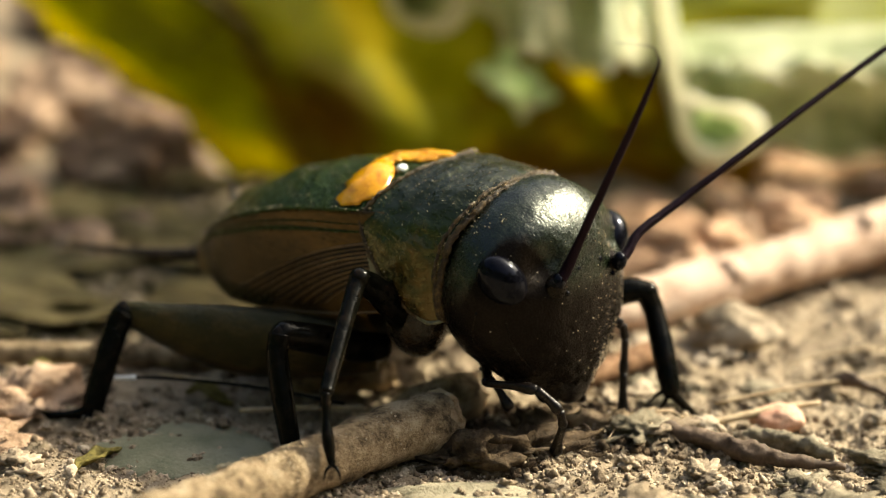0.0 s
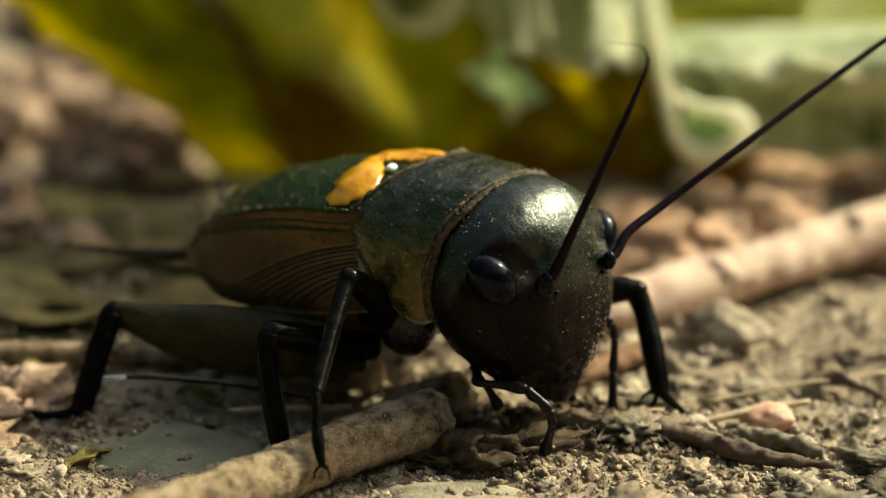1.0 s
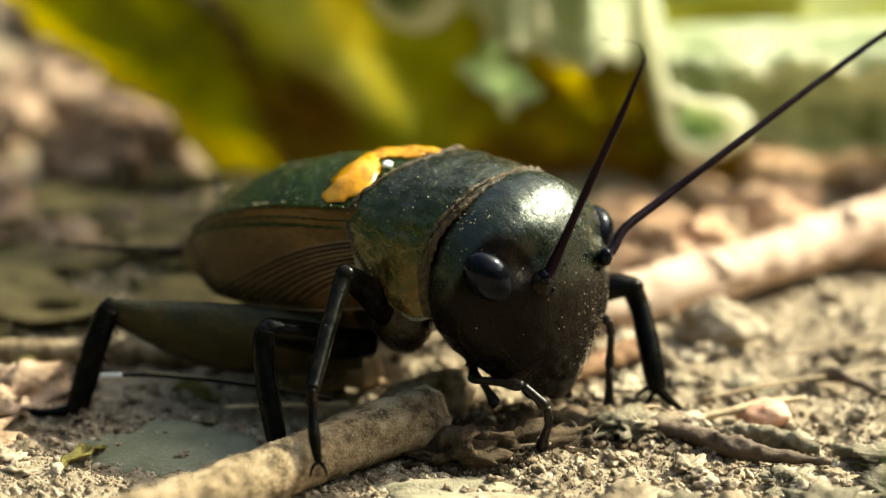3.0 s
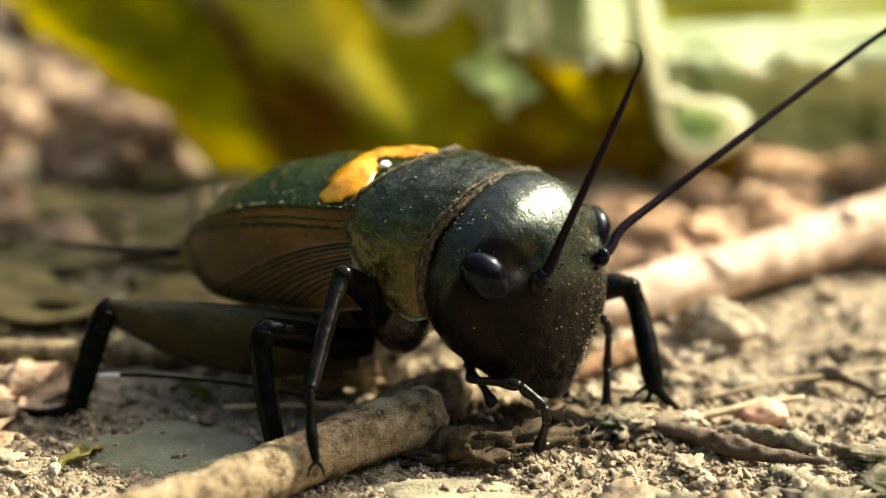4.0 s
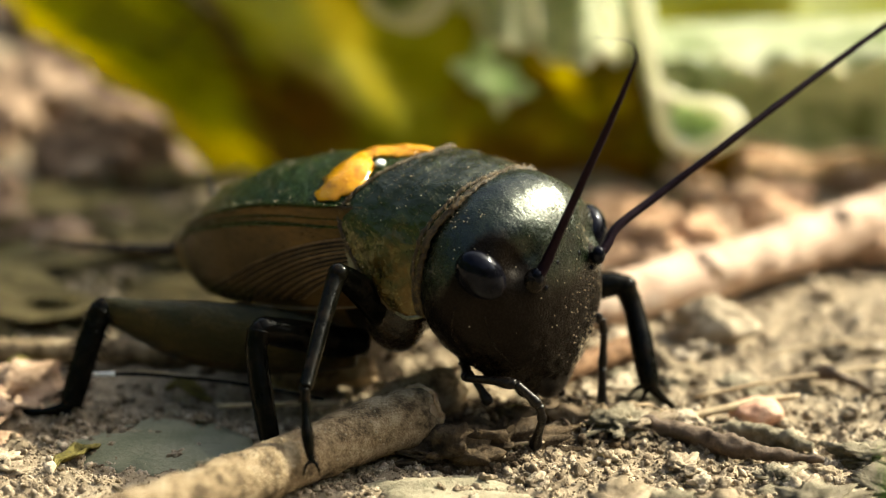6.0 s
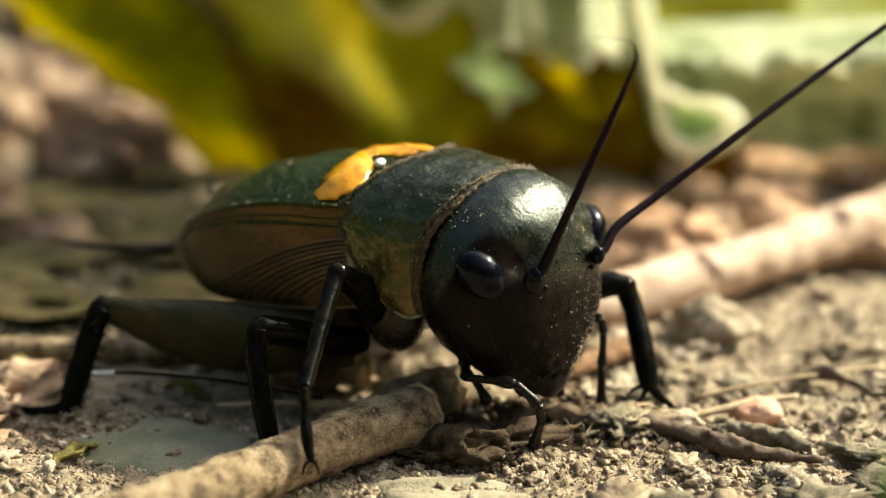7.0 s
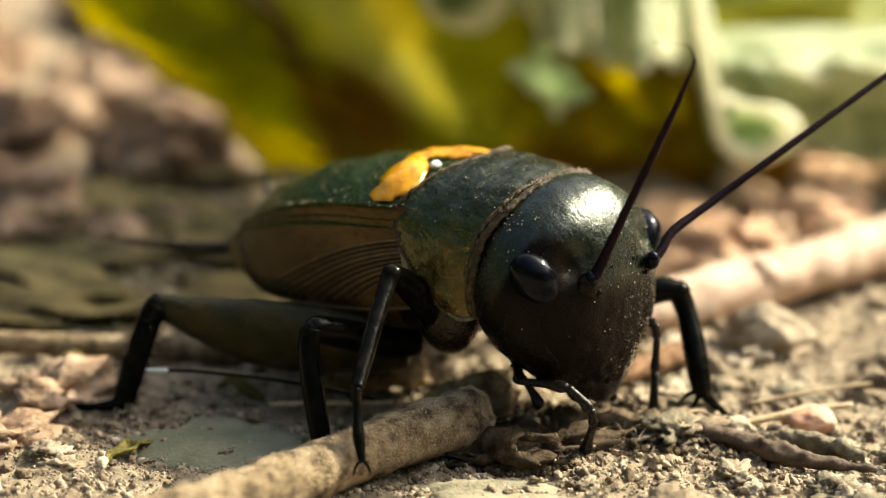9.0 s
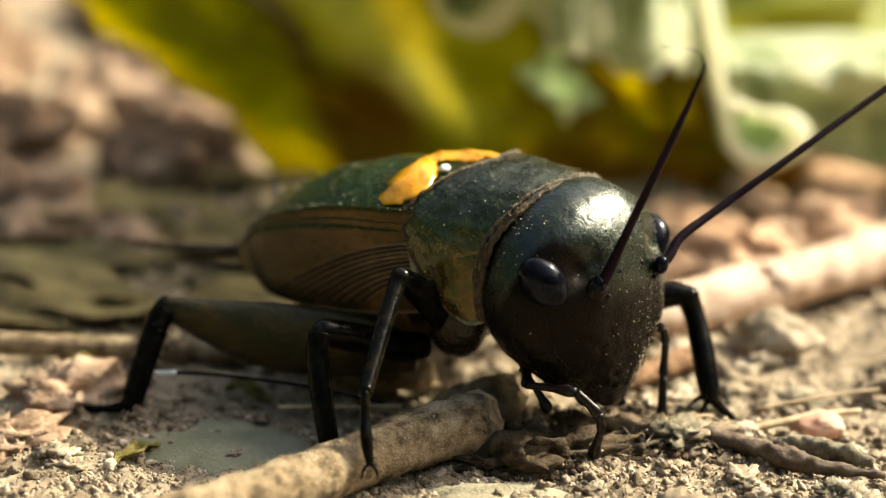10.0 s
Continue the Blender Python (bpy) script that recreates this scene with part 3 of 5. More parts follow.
scrap = thing("leaf_scrap", "curled olive-yellow scrap of dry leaf on the soil", "leaf", (-11.6, -3.6, -0.5), 60)
part("blade", thick(grid(lambda s, t: (2.4 * (s - 0.5), 0.7 * (t - 0.5) * math.sin(math.pi * (0.06 + 0.9 * s)) + 0.2 * noise.noise(Vector((s * 4, 1.0, 0.0))), 0.18 * math.sin(s * 4) + 0.4 * abs(t - 0.5) + 0.12 * noise.noise(Vector((s * 6, t * 3, 2.0)))), 18, 8), 0.08), LITTER_YELLOW, scrap)
for x, y, turn in ((-14.6, 3.6, 20), (-8.6, 1.6, -15)):
    scrap = thing("leaf_scrap", "small yellowish scrap of dry leaf on the soil", "leaf", (x, y, soil_height(x, y) + 0.25), turn)
    part("blade", thick(grid(lambda s, t: (1.7 * (s - 0.5), 0.9 * (t - 0.5) * math.sin(math.pi * (0.1 + 0.85 * s)), 0.25 * math.sin(s * 5) + 0.4 * abs(t - 0.5)), 14, 8), 0.08), LITTER_YELLOW, scrap)
rng = random.Random(14)
for k in range(64):
    x, y = rng.uniform(3.6, 7.6) if k > 26 else rng.uniform(3.2, 8.8), rng.uniform(-2.0, 0.3)
    a, ln = rng.uniform(0, math.pi), rng.uniform(0.5, 1.3)
    z = soil_height(x, y) + rng.uniform(0.05, 0.35)
    stalk("fibre", [(x - ln * math.cos(a) / 2, y - ln * math.sin(a) / 2, z - 0.1, 0.025), (x, y, z + 0.08, 0.04), (x + ln * math.cos(a) / 2, y + ln * math.sin(a) / 2, z - 0.12, 0.02)],
          STRAW if k % 3 else ROOT, "short dry plant fibre on the soil" if k % 3 else "short dark root fibre on the soil", "fibre", 6)
rng = random.Random(9)
for k in range(46):
    x, y = rng.uniform(-15, 15), rng.uniform(-11, 6)
    if -9 < x < 1 and abs(y - (0.95 * x - 1.8)) < 2.2:
        continue
    r = rng.uniform(0.22, 0.62)
    c = part("clod", lump(r, 40 + k * 2.3, 0.95, 1.4, 3, (1.15, 0.95, 0.6), 0.5), CRUMB)
    c.matrix_basis = pose(x * MM, y * MM, (soil_height(x, y) + r * 0.12) * MM, 0, 0, rng.uniform(0, 360))
    tagged(c, "small crumbly lump of pale soil", "soil clod", "clods on the soil")

rng = random.Random(77)
for k in range(34):
    x, y = rng.uniform(5.5, 17), rng.uniform(-9, 6.5)
    if abs(x - 10.5) < 1.6 and -1.5 < y < 1.2:
        continue
    r = rng.uniform(0.35, 0.95)
    c = part("clod", lump(r, 140 + k * 2.1, 1.0, 1.6, 3, (1.3, 0.95, 0.45), 0.5), (SOIL, CRUMB, DAMP_CLOD)[k % 3])
    c.matrix_basis = pose(x * MM, y * MM, (soil_height(x, y) + r * 0.06) * MM, 0, 0, rng.uniform(0, 360))
    tagged(c, ("flat crumbly lump of dry soil", "small crumbly lump of pale soil", "dark damp lump of soil")[k % 3], "soil clod", "clods on the soil")

# ---- large clods of the bank behind ----
rng = random.Random(5)
for k in range(70):
    y = rng.uniform(18, 85)
    x = rng.uniform(-16 - y * 0.35, -11 - y * 0.10) if k < 46 else rng.uniform(8 + y * 0.1, 16 + y * 0.4)
    r = rng.uniform(0.9, 2.6) * (0.7 + y / 80)
    if x > 0:
        r *= 0.6
    c = part("clod", lump(r, k * 1.7, 0.95, 1.3, 3, (1.1, 0.9, 0.7)), CLOD)
    c.matrix_basis = pose(x * MM, y * MM, (soil_height(x, y) + r * 0.25) * MM, 0, 0, rng.uniform(0, 360))
    tagged(c, "reddish-brown dry lump of soil", "soil clod", "clods on the bank")


rng = random.Random(23)
for k in range(30):
    y = rng.uniform(17, 40)
    x = rng.uniform(5 + y * 0.12, 10 + y * 0.55)
    r = rng.uniform(0.9, 2.2)
    c = part("clod", lump(r, 90 + k * 1.9, 0.9, 1.2, 3, (1.2, 0.9, 0.6)), PINK_CLOD)
    c.matrix_basis = pose(x * MM, y * MM, (soil_height(x, y) + r * 0.2) * MM, 0, 0, rng.uniform(0, 360))
    tagged(c, "pinkish-brown sunlit lump of soil", "soil clod", "clods on the bank")

# ---- dead leaves added on the soil, dark in colour in place of shade ----
def dead_leaf(x, y, length, width, turn, seed):
    ob = thing("dead_leaf", "dull olive-brown rotting leaf added flat on the soil to darken it like shade", "leaf", (x, y, soil_height(x, y) + 0.25), turn, "rotting leaves")

    def fn(s, t):
        u = (2 * s - 1) * length / 2
        half = width / 2 * max(0.02, math.sin(math.pi * (0.03 + 0.94 * s))) ** 0.7 * (1 + 0.25 * noise.noise(Vector((s * 5, seed, 2 * t))))
        v = (2 * t - 1) * half
        return (u, v, 0.55 * noise.noise(Vector((u * 0.35, v * 0.35, seed))) + 0.25 * abs(2 * t - 1) + 0.12 * noise.noise(Vector((u, v, seed + 4))))
    part("blade", thick(grid(fn, 26, 14), 0.12), LITTER, ob)
    part("midrib", tube([(*fn(0.03 + 0.94 * i / 10, 0.5), 0.12 - 0.007 * i) for i in range(11)], 2, 6), LITTER, ob)


rng = random.Random(64)
for k in range(17):
    y = 9.5 + 17.0 * (k % 6) / 5 + rng.uniform(-1.2, 1.2)
    dead_leaf(-8.0 - 0.18 * y - 5.2 * (k // 6) + rng.uniform(-1.5, 1.5), y, rng.uniform(5, 9), rng.uniform(2.6, 4.4), rng.uniform(-35, 35), k * 1.7)

# ---- leaves behind the cricket ----
def smooth_step(a, b, x):
    q = max(0.0, min(1.0, (x - a) / (b - a)))
    return q * q * (3 - 2 * q)


def old_sheet(s, t):
    """The large yellowing leaf: leans back, its left edge runs up and outwards."""
    left = -10.6 - 14.4 * t ** 0.9 + 0.7 * math.sin(t * 9) + 0.35 * math.sin(t * 31 + 1)
    right = 14.0 + 4 * t
    x = left + (right - left) * s
    fold = math.sin(s * 11.0 + 2.2 * t + 0.4)
    high = 10.5 - 3.2 / (1 + math.exp(-(s - 0.58) * 9))
    z = -1.0 + 1.0 * smooth_step(0.0, 0.12, t) + 0.35 * math.sin(s * 9.5 + 0.6) ** 2 * (1 - t) + high * t + 0.5 * fold * t
    y = 29.0 + 5.0 * t + 1.5 * fold * (0.3 + t) + 0.5 * math.sin(s * 27 + t * 4) + 0.7 * noise.noise(Vector((s * 9, t * 5, 1.0)))
    return (x, y, z)


def blotch(x, z, cx, cz, rx, rz, lean=0.0):
    """How far a spot of the leaf lies inside a soft-edged oval."""
    u, v = (x - cx - lean * (z - cz)) / rx, (z - cz) / rz
    return math.exp(-(u * u + v * v) ** 1.5)


def yellow_area(x, y, z):
    # the left edge and the leaning upper streaks paint sunlit folds in yellow
    q = 1.0 * smooth_step(2.6, 0.6, x - (-10.6 - 1.45 * max(0.0, z)))
    q = max(q, 0.85 * blotch(x, z, -4.9, 7.4, 1.3, 3.0, -0.45), 0.9 * blotch(x, z, -9.2, 0.7, 1.9, 1.0), 0.6 * blotch(x, z, -3.2, 4.0, 0.8, 2.0, -0.7))
    q = max(q, 0.75 * blotch(x, z, 5.0, 1.3, 1.3, 0.9), 0.7 * blotch(x, z, 6.3, 4.0, 0.8, 1.4), 0.6 * blotch(x, z, 1.4, 1.0, 0.8, 0.7), 0.75 * blotch(x, z, 9.0, 3.4, 0.7, 1.2))
    return q


def brown_area(x, y, z):
    # the diagonal band along the rib paints its shadow in brown
    rib = -11.2 + 0.52 * (8.2 - z)
    q = 0.75 * math.exp(-((x - rib - 0.3) / (0.45 + 0.12 * (8.2 - z))) ** 2)
    q = max(q, 0.85 * blotch(x, z, -6.0, 2.6, 2.5, 2.7, -0.35), 0.9 * smooth_step(1.5, 0.2, z) * smooth_step(-8.6, -6.0, x))
    right = smooth_step(-1.0, 2.5, x) * smooth_step(7.5, 5.0, z)
    return max(q, right * (0.50 + 0.55 * noise.noise(Vector((x * 0.55, z * 0.7, 3.0))) + 0.35 * noise.noise(Vector((x * 1.4, z * 1.4, 8.0)))))


leaf = thing("fallen_leaf", "large yellow-green fallen leaf with brown decayed patches", "leaf")
blade = part("blade", thick(grid(old_sheet, 170, 90), 0.15), LEAF_OLD, leaf)
for area, fn in (("yellow", yellow_area), ("brown", brown_area)):
    layer = blade.data.attributes.new(area, "FLOAT", "POINT")
    layer.data.foreach_set("value", [fn(v.co.x / MM, v.co.y / MM, v.co.z / MM) for v in blade.data.vertices])


def on_sheet(fn, path, r0, r1, lift):
    rows = []
    for k, (s, t) in enumerate(path):
        x, y, z = fn(s, t)
        rows.append((x, y - lift, z, r0 + (r1 - r0) * k / (len(path) - 1)))
    return tube(rows, 6, 8)


part("vein", on_sheet(old_sheet, [(0.24, 0.95), (0.27, 0.78), (0.29, 0.63), (0.30, 0.48)], 0.30, 0.12, 0.1), LEAF_VEIN, leaf)
for a in ([(0.27, 0.72), (0.2, 0.55), (0.13, 0.45)], [(0.30, 0.6), (0.36, 0.52), (0.42, 0.47)]):
    part("vein", on_sheet(old_sheet, a, 0.10, 0.04, 0.08), LEAF_VEIN, leaf)


def along(path, t):
    q = t * (len(path) - 1)
    i = min(int(q), len(path) - 2)
    return path[i] + (path[i + 1] - path[i]) * (q - i)


# the curled leaf: a veil that stands up, and a lip that rolls over and hangs down
VEIL = curve([(26.2, 6.2), (26.4, 7.0), (26.9, 7.9), (27.6, 9.0), (28.4, 10.2), (29.2, 11.4)], 12)
LIP = curve([(27.6, 1.7), (27.2, 3.0), (26.5, 4.5), (25.7, 5.45), (25.75, 6.0), (27.2, 6.35), (29.6, 6.45), (32.0, 6.35)], 12)


def pale_sheet(s, t):
    x = 0.9 + 29.0 * s
    k = smooth_step(9.2, 10.4, x)
    y0, z0 = along(VEIL, t)
    y1, z1 = along(LIP, t)
    hem = max(0.0, 1 - t / 0.4)
    z0 += hem * (0.30 * math.sin(x * 1.9) + 0.22 * math.sin(x * 4.3 + 1) - 0.05 * (x - 5)) + 2.2 * hem * smooth_step(4.4, 0.8, x)
    y0 += 0.9 * math.sin(x * 1.5 + 0.5) + 0.25 * math.sin(x * 3.7) + 0.3 * math.sin(x * 0.8 + 3 * t)
    # the lip's ragged brow, its waves and the fall to the side
    brow = math.exp(-((t - 0.45) / 0.16) ** 2)
    z1 += brow * (0.42 * math.sin(x * 1.15 + 2.6) + 0.2 * math.sin(x * 2.9)) + 0.03 * (x - 14) * (1 - hem)
    y1 -= brow * 0.6 * math.sin(x * 0.9 + 1.0) - 0.4 * math.sin(x * 0.55)
    z1 += hem * (0.25 * math.sin(x * 1.3 + 1) - 0.03 * (x - 12))
    y, z = y0 + (y1 - y0) * k, z0 + (z1 - z0) * k
    # the cup in the hanging lobe
    d = math.hypot((x - 11.9) / 1.5, (z - 3.0) / 1.25)
    y += 1.3 * max(0.0, 1 - d * d)
    return (x, y, z)


leaf = curled = thing("curled_leaf", "pale green curled leaf with wavy light edge", "leaf")
part("blade", thick(grid(pale_sheet, 200, 70), 0.15), LEAF_PALE, leaf)
hem_at = [i / 80 for i in range(81)]
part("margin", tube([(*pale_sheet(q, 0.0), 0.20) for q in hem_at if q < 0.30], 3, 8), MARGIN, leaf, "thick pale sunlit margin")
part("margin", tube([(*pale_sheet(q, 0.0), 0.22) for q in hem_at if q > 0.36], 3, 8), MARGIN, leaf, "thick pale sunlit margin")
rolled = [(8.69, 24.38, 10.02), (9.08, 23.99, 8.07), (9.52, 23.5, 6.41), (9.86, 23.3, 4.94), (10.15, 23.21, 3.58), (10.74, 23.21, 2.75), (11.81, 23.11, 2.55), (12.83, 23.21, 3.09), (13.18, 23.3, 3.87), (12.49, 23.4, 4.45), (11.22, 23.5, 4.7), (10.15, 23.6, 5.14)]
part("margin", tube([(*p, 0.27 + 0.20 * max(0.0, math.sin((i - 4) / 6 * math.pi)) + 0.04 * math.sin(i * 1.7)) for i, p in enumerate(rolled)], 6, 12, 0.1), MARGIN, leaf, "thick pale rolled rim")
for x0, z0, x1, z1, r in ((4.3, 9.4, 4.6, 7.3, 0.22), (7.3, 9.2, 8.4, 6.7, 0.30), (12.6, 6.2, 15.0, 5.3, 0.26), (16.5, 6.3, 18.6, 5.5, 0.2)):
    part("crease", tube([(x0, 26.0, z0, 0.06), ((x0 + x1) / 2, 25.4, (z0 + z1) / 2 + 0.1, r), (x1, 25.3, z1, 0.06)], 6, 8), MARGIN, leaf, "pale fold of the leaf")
part("lobe", thick(grid(lambda s, t: (11.6 + 1.35 * t * math.cos(2 * math.pi * s), 24.3 - 0.5 * t * t, 3.55 + 1.05 * t * math.sin(2 * math.pi * s)), 28, 6), 0.1), LEAF_LOBE, leaf, "green hollow of the curled lobe")
ring = []
for i in range(25):
    a = 2 * math.pi * i / 24
    ring.append((-1.45 + 1.55 * math.cos(a), 26.6 + 0.4 * math.sin(a), 9.1 + 1.35 * math.sin(a), 0.30 + 0.42 * max(0.0, math.cos(a + 0.3))))
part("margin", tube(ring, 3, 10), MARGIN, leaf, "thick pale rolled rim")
part("lobe", thick(grid(lambda s, t: (-1.45 + 1.5 * t * math.cos(2 * math.pi * s), 27.3 - 0.5 * t, 9.1 + 1.3 * t * math.sin(2 * math.pi * s)), 28, 6), 0.1), LEAF_PALE, leaf)


def torn_lobe(s, t):
    """A ragged flap that hangs from the lower edge of the curled leaf."""
    z = 6.9 - 3.0 * t
    half = 0.35 + 1.15 * math.sin(min(1.0, max(0.0, (t - 0.25) / 0.80)) * math.pi) ** 0.7 + 0.22 * math.sin(t * 17) + 0.30 * math.sin(t * 8 + 1) * (2 * s - 1)
    x = 3.0 + (2 * s - 1) * half - 0.9 * (1 - t)
    return (x, 26.3 + 0.35 * math.sin(s * 5) * t + 0.3 * t, z + (0.40 * math.sin(s * 9 + 0.6) + 0.2 * math.sin(s * 21)) * t * t)


flap = part("torn_lobe", thick(grid(torn_lobe, 16, 30), 0.12), LEAF_LOBE, curled, "torn hanging flap")
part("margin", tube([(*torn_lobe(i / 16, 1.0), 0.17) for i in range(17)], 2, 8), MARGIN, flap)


def back_sheet(s, t):
    x = -8.0 + 46.0 * s
    return (x, 47.0 + 9 * t + 1.2 * math.sin(x * 0.3), 0.3 + 8.0 * t)


def high_shade_sheet(s, t):
    """An unseen upper leaf, added to the same plant to shade the ground at the left."""
    half = 12.0 * math.sin(math.pi * (0.08 + 0.90 * t)) ** 0.7 * (1 + 0.12 * math.sin(t * 22))
    v = (2 * s - 1) * half
    return (36.5 - 8.0 * t + 9.0 * smooth_step(0.25, 0.6, t) + v * 0.94, 60.0 - 24.0 * t - v * 0.33, 50.0 + 4.5 * math.sin(t * 2.6) - 0.03 * v * v)


def low_shade_sheet(s, t):
    """An unseen leaf added to the same plant; it hangs over and shades the left of the spot."""
    half = 8.5 * math.sin(math.pi * (0.06 + 0.90 * t)) ** 0.6 * (1 + 0.10 * math.sin(t * 19))
    v = (2 * s - 1) * half
    return (12.0 - 22.0 * t + 0.2 * v, 26.0 - 2.5 * t + v * 0.85, 15.5 - 1.0 * t - 0.02 * v * v + 0.3 * math.sin(v * 1.3))


plant = thing("leafy_plant", "yellow-green leafy weed behind the fallen leaves, with unseen leaves added for shade", "plant")
part("leaf", thick(grid(back_sheet, 60, 24), 0.15), LEAF_BACK, plant)
# two unseen leaves and their stalks, added only to cast shade
part("leaf", thick(grid(high_shade_sheet, 30, 50), 0.15), LEAF_BACK, plant)
part("leaf", thick(grid(low_shade_sheet, 30, 30), 0.15), LEAF_BACK, plant)
part("stalk", tube([(35.0, 80.0, 2.5, 0.8), (30.0, 62.0, 17.0, 0.7), (20.0, 44.0, 18.5, 0.55), (11.5, 28.0, 16.0, 0.3)], 8, 10), LEAF_BACK, plant)
part("stalk", tube([(32.0, 84.0, 2.5, 0.9), (30.0, 79.0, 22.0, 0.75), (31.0, 70.0, 44.0, 0.55), (36.3, 59.5, 50.2, 0.4)], 8, 10), LEAF_BACK, plant)

sprout = thing("grass_blade", "fresh green blade of grass rising from the soil", "grass blade")
part("blade", thick(grid(lambda s, t: (11.3 + 1.5 * (s - 0.5) * (1 - t ** 3) - 1.0 * t * t, -24.5 + 2.4 * t, -0.7 + 8.3 * t + 0.5 * abs(s - 0.5)), 8, 24), 0.12), GREEN_BLADE, sprout)


# ---- the cricket: x forward, y to its left, z up ----
HEADING = -38.0
cricket = thing("cricket", "black field cricket with orange wing spots standing over a twig", "cricket", (3.33, -0.99, 0.0), HEADING)


def head_shape(p, d):
    low = max(0.0, -d.z)
    k = 1 - 0.46 * low ** 2.6
    p = Vector((p.x, p.y * k, p.z))
    p.x += 0.85 * low ** 1.5
    if d.x > 0:
        p.x -= 0.25 * d.x ** 3
    for k in (-1, 1):
        off = (d - Vector((0.72, 0.55 * k, 0.42))).length
        p -= Vector((0.8, 0.45 * k, 0.3)) * 0.34 * math.exp(-(off / 0.20) ** 2)
    # slight unevenness, coarser towards the mouth
    return p + d * (0.045 * noise.noise(p * 0.9) + (0.02 + 0.09 * low) * noise.noise(p * 2.6) + 0.03 * low * noise.noise(p * 6.0))


# upper edge of the painted dark reflection, raised over the brow
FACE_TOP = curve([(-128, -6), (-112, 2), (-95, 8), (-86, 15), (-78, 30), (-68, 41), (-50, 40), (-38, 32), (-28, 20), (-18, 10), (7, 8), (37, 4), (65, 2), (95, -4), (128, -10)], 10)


def face_reflection(d):
    """How far a direction from the head's middle lies in the painted dark reflection: 0 on the glossy dome, 1 on the
    face.
    """
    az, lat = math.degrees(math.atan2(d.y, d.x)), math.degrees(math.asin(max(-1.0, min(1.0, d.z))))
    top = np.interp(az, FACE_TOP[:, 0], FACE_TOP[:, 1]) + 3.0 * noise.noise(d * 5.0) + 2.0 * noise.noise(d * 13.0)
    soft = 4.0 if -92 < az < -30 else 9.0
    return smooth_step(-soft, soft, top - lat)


ball_dirs = [Vector((math.sin(a) * math.cos(b), math.sin(a) * math.sin(b), math.cos(a))) for a in [math.pi * i / 110 for i in range(111)] for b in [2 * math.pi * k / 150 for k in range(150)]]
head = part("head", ball((-0.95, 0, 4.62), (2.62, 3.80, 3.62), 110, 150, head_shape), HEAD_SHELL, cricket, "glossy black domed head with a dark reflection painted on the face")
head.data.attributes.new("dull", "FLOAT", "POINT").data.foreach_set("value", [face_reflection(d) for d in ball_dirs])


def eye(side):
    m = Matrix.Translation((-0.02, 3.02 * side, 5.66)) @ Euler((radians(-16 * side), radians(-34), radians(-20 * side))).to_matrix().to_4x4()
    ob = part("eye", turned(ball((0, 0, 0), (0.74, 0.66, 0.98), 22, 30), m), EYE_SHELL, head, "bluish black compound eye")
    rim = [tuple(m @ Vector((0.80 * math.cos(a), -0.22 * side, 1.04 * math.sin(a)))) for a in [math.pi * (0.95 + 0.8 * i / 16) for i in range(17)]]
    part("socket_rim", tube([(*p, 0.09 * math.sin(math.pi * (i + 0.6) / 17.2)) for i, p in enumerate(rim)], 3, 8, 0.1, size=3.0), FACE_SHELL, ob, "raised dark rim of the eye")
    return ob


def on_head(az, lat, lift=0.0):
    """A spot of the head's surface by its two angles."""
    a, b = radians(az), radians(lat)
    d = Vector((math.cos(b) * math.cos(a), math.cos(b) * math.sin(a), math.sin(b)))
    k = 1.008 + lift
    return head_shape(Vector((-0.95 + 2.62 * k * d.x, 3.80 * k * d.y, 4.62 + 3.62 * k * d.z)), d)


# seams and low ridges of the face
for path in ([(-34, -30), (-40, -42), (-38, -56)], [(34, -30), (40, -42), (38, -56)], [(-60, -2), (-58, -18), (-52, -34), (-46, -48)], [(-80, 2), (-86, -14), (-84, -32)]):
    part("seam", tube([(*on_head(az, lat, -0.006), 0.034) for az, lat in path], 6, 7, 0.3, size=3.0), FACE_SHELL, head)


for side in (-1, 1):
    eye(side)
    part("ocellus", ball((1.22, 0.62 * side, 5.75), (0.10, 0.12, 0.12), 8, 12), EYE_SHELL, head, "tiny dark simple eye")
part("clypeus", ball((0.95, 0, 3.0), (0.45, 1.35, 0.75), 16, 24), FACE_SHELL, head)
part("labrum", ball((0.72, 0, 1.75), (0.42, 1.05, 0.95), 16, 24), DULL_SHELL, head, "dark upper lip")
for side in (-1, 1):
    part("mandible", ball((0.35, 0.95 * side, 1.95), (0.62, 0.55, 1.0), 14, 18), FACE_SHELL, head)
    part("cheek", ball((-0.1, 1.55 * side, 2.65), (1.15, 0.75, 1.25), 16, 20), FACE_SHELL, head)
    part("pit_bead", ball((1.30, 1.30 * side, 5.10), (0.09, 0.09, 0.09), 8, 10), EYE_SHELL, head)
    part("scape_socket", ball((1.0, 1.52 * side, 5.32), (0.36, 0.50, 0.46), 14, 18), FACE_SHELL, head)

ANT_R = [(0.0, 0.0, 0.0, 0.242), (0.18, 0.3, 0.5, 0.221), (0.55, 0.46, 1.5, 0.172), (1.3, 0.59, 3.29, 0.154), (2.2, 0.78, 5.43, 0.138), (2.95, 0.85, 7.27, 0.07), (3.0, 0.81, 7.78, 0.035), (2.82, 0.66, 8.07, 0.014), (1.98, 0.11, 8.16, 0.009)]
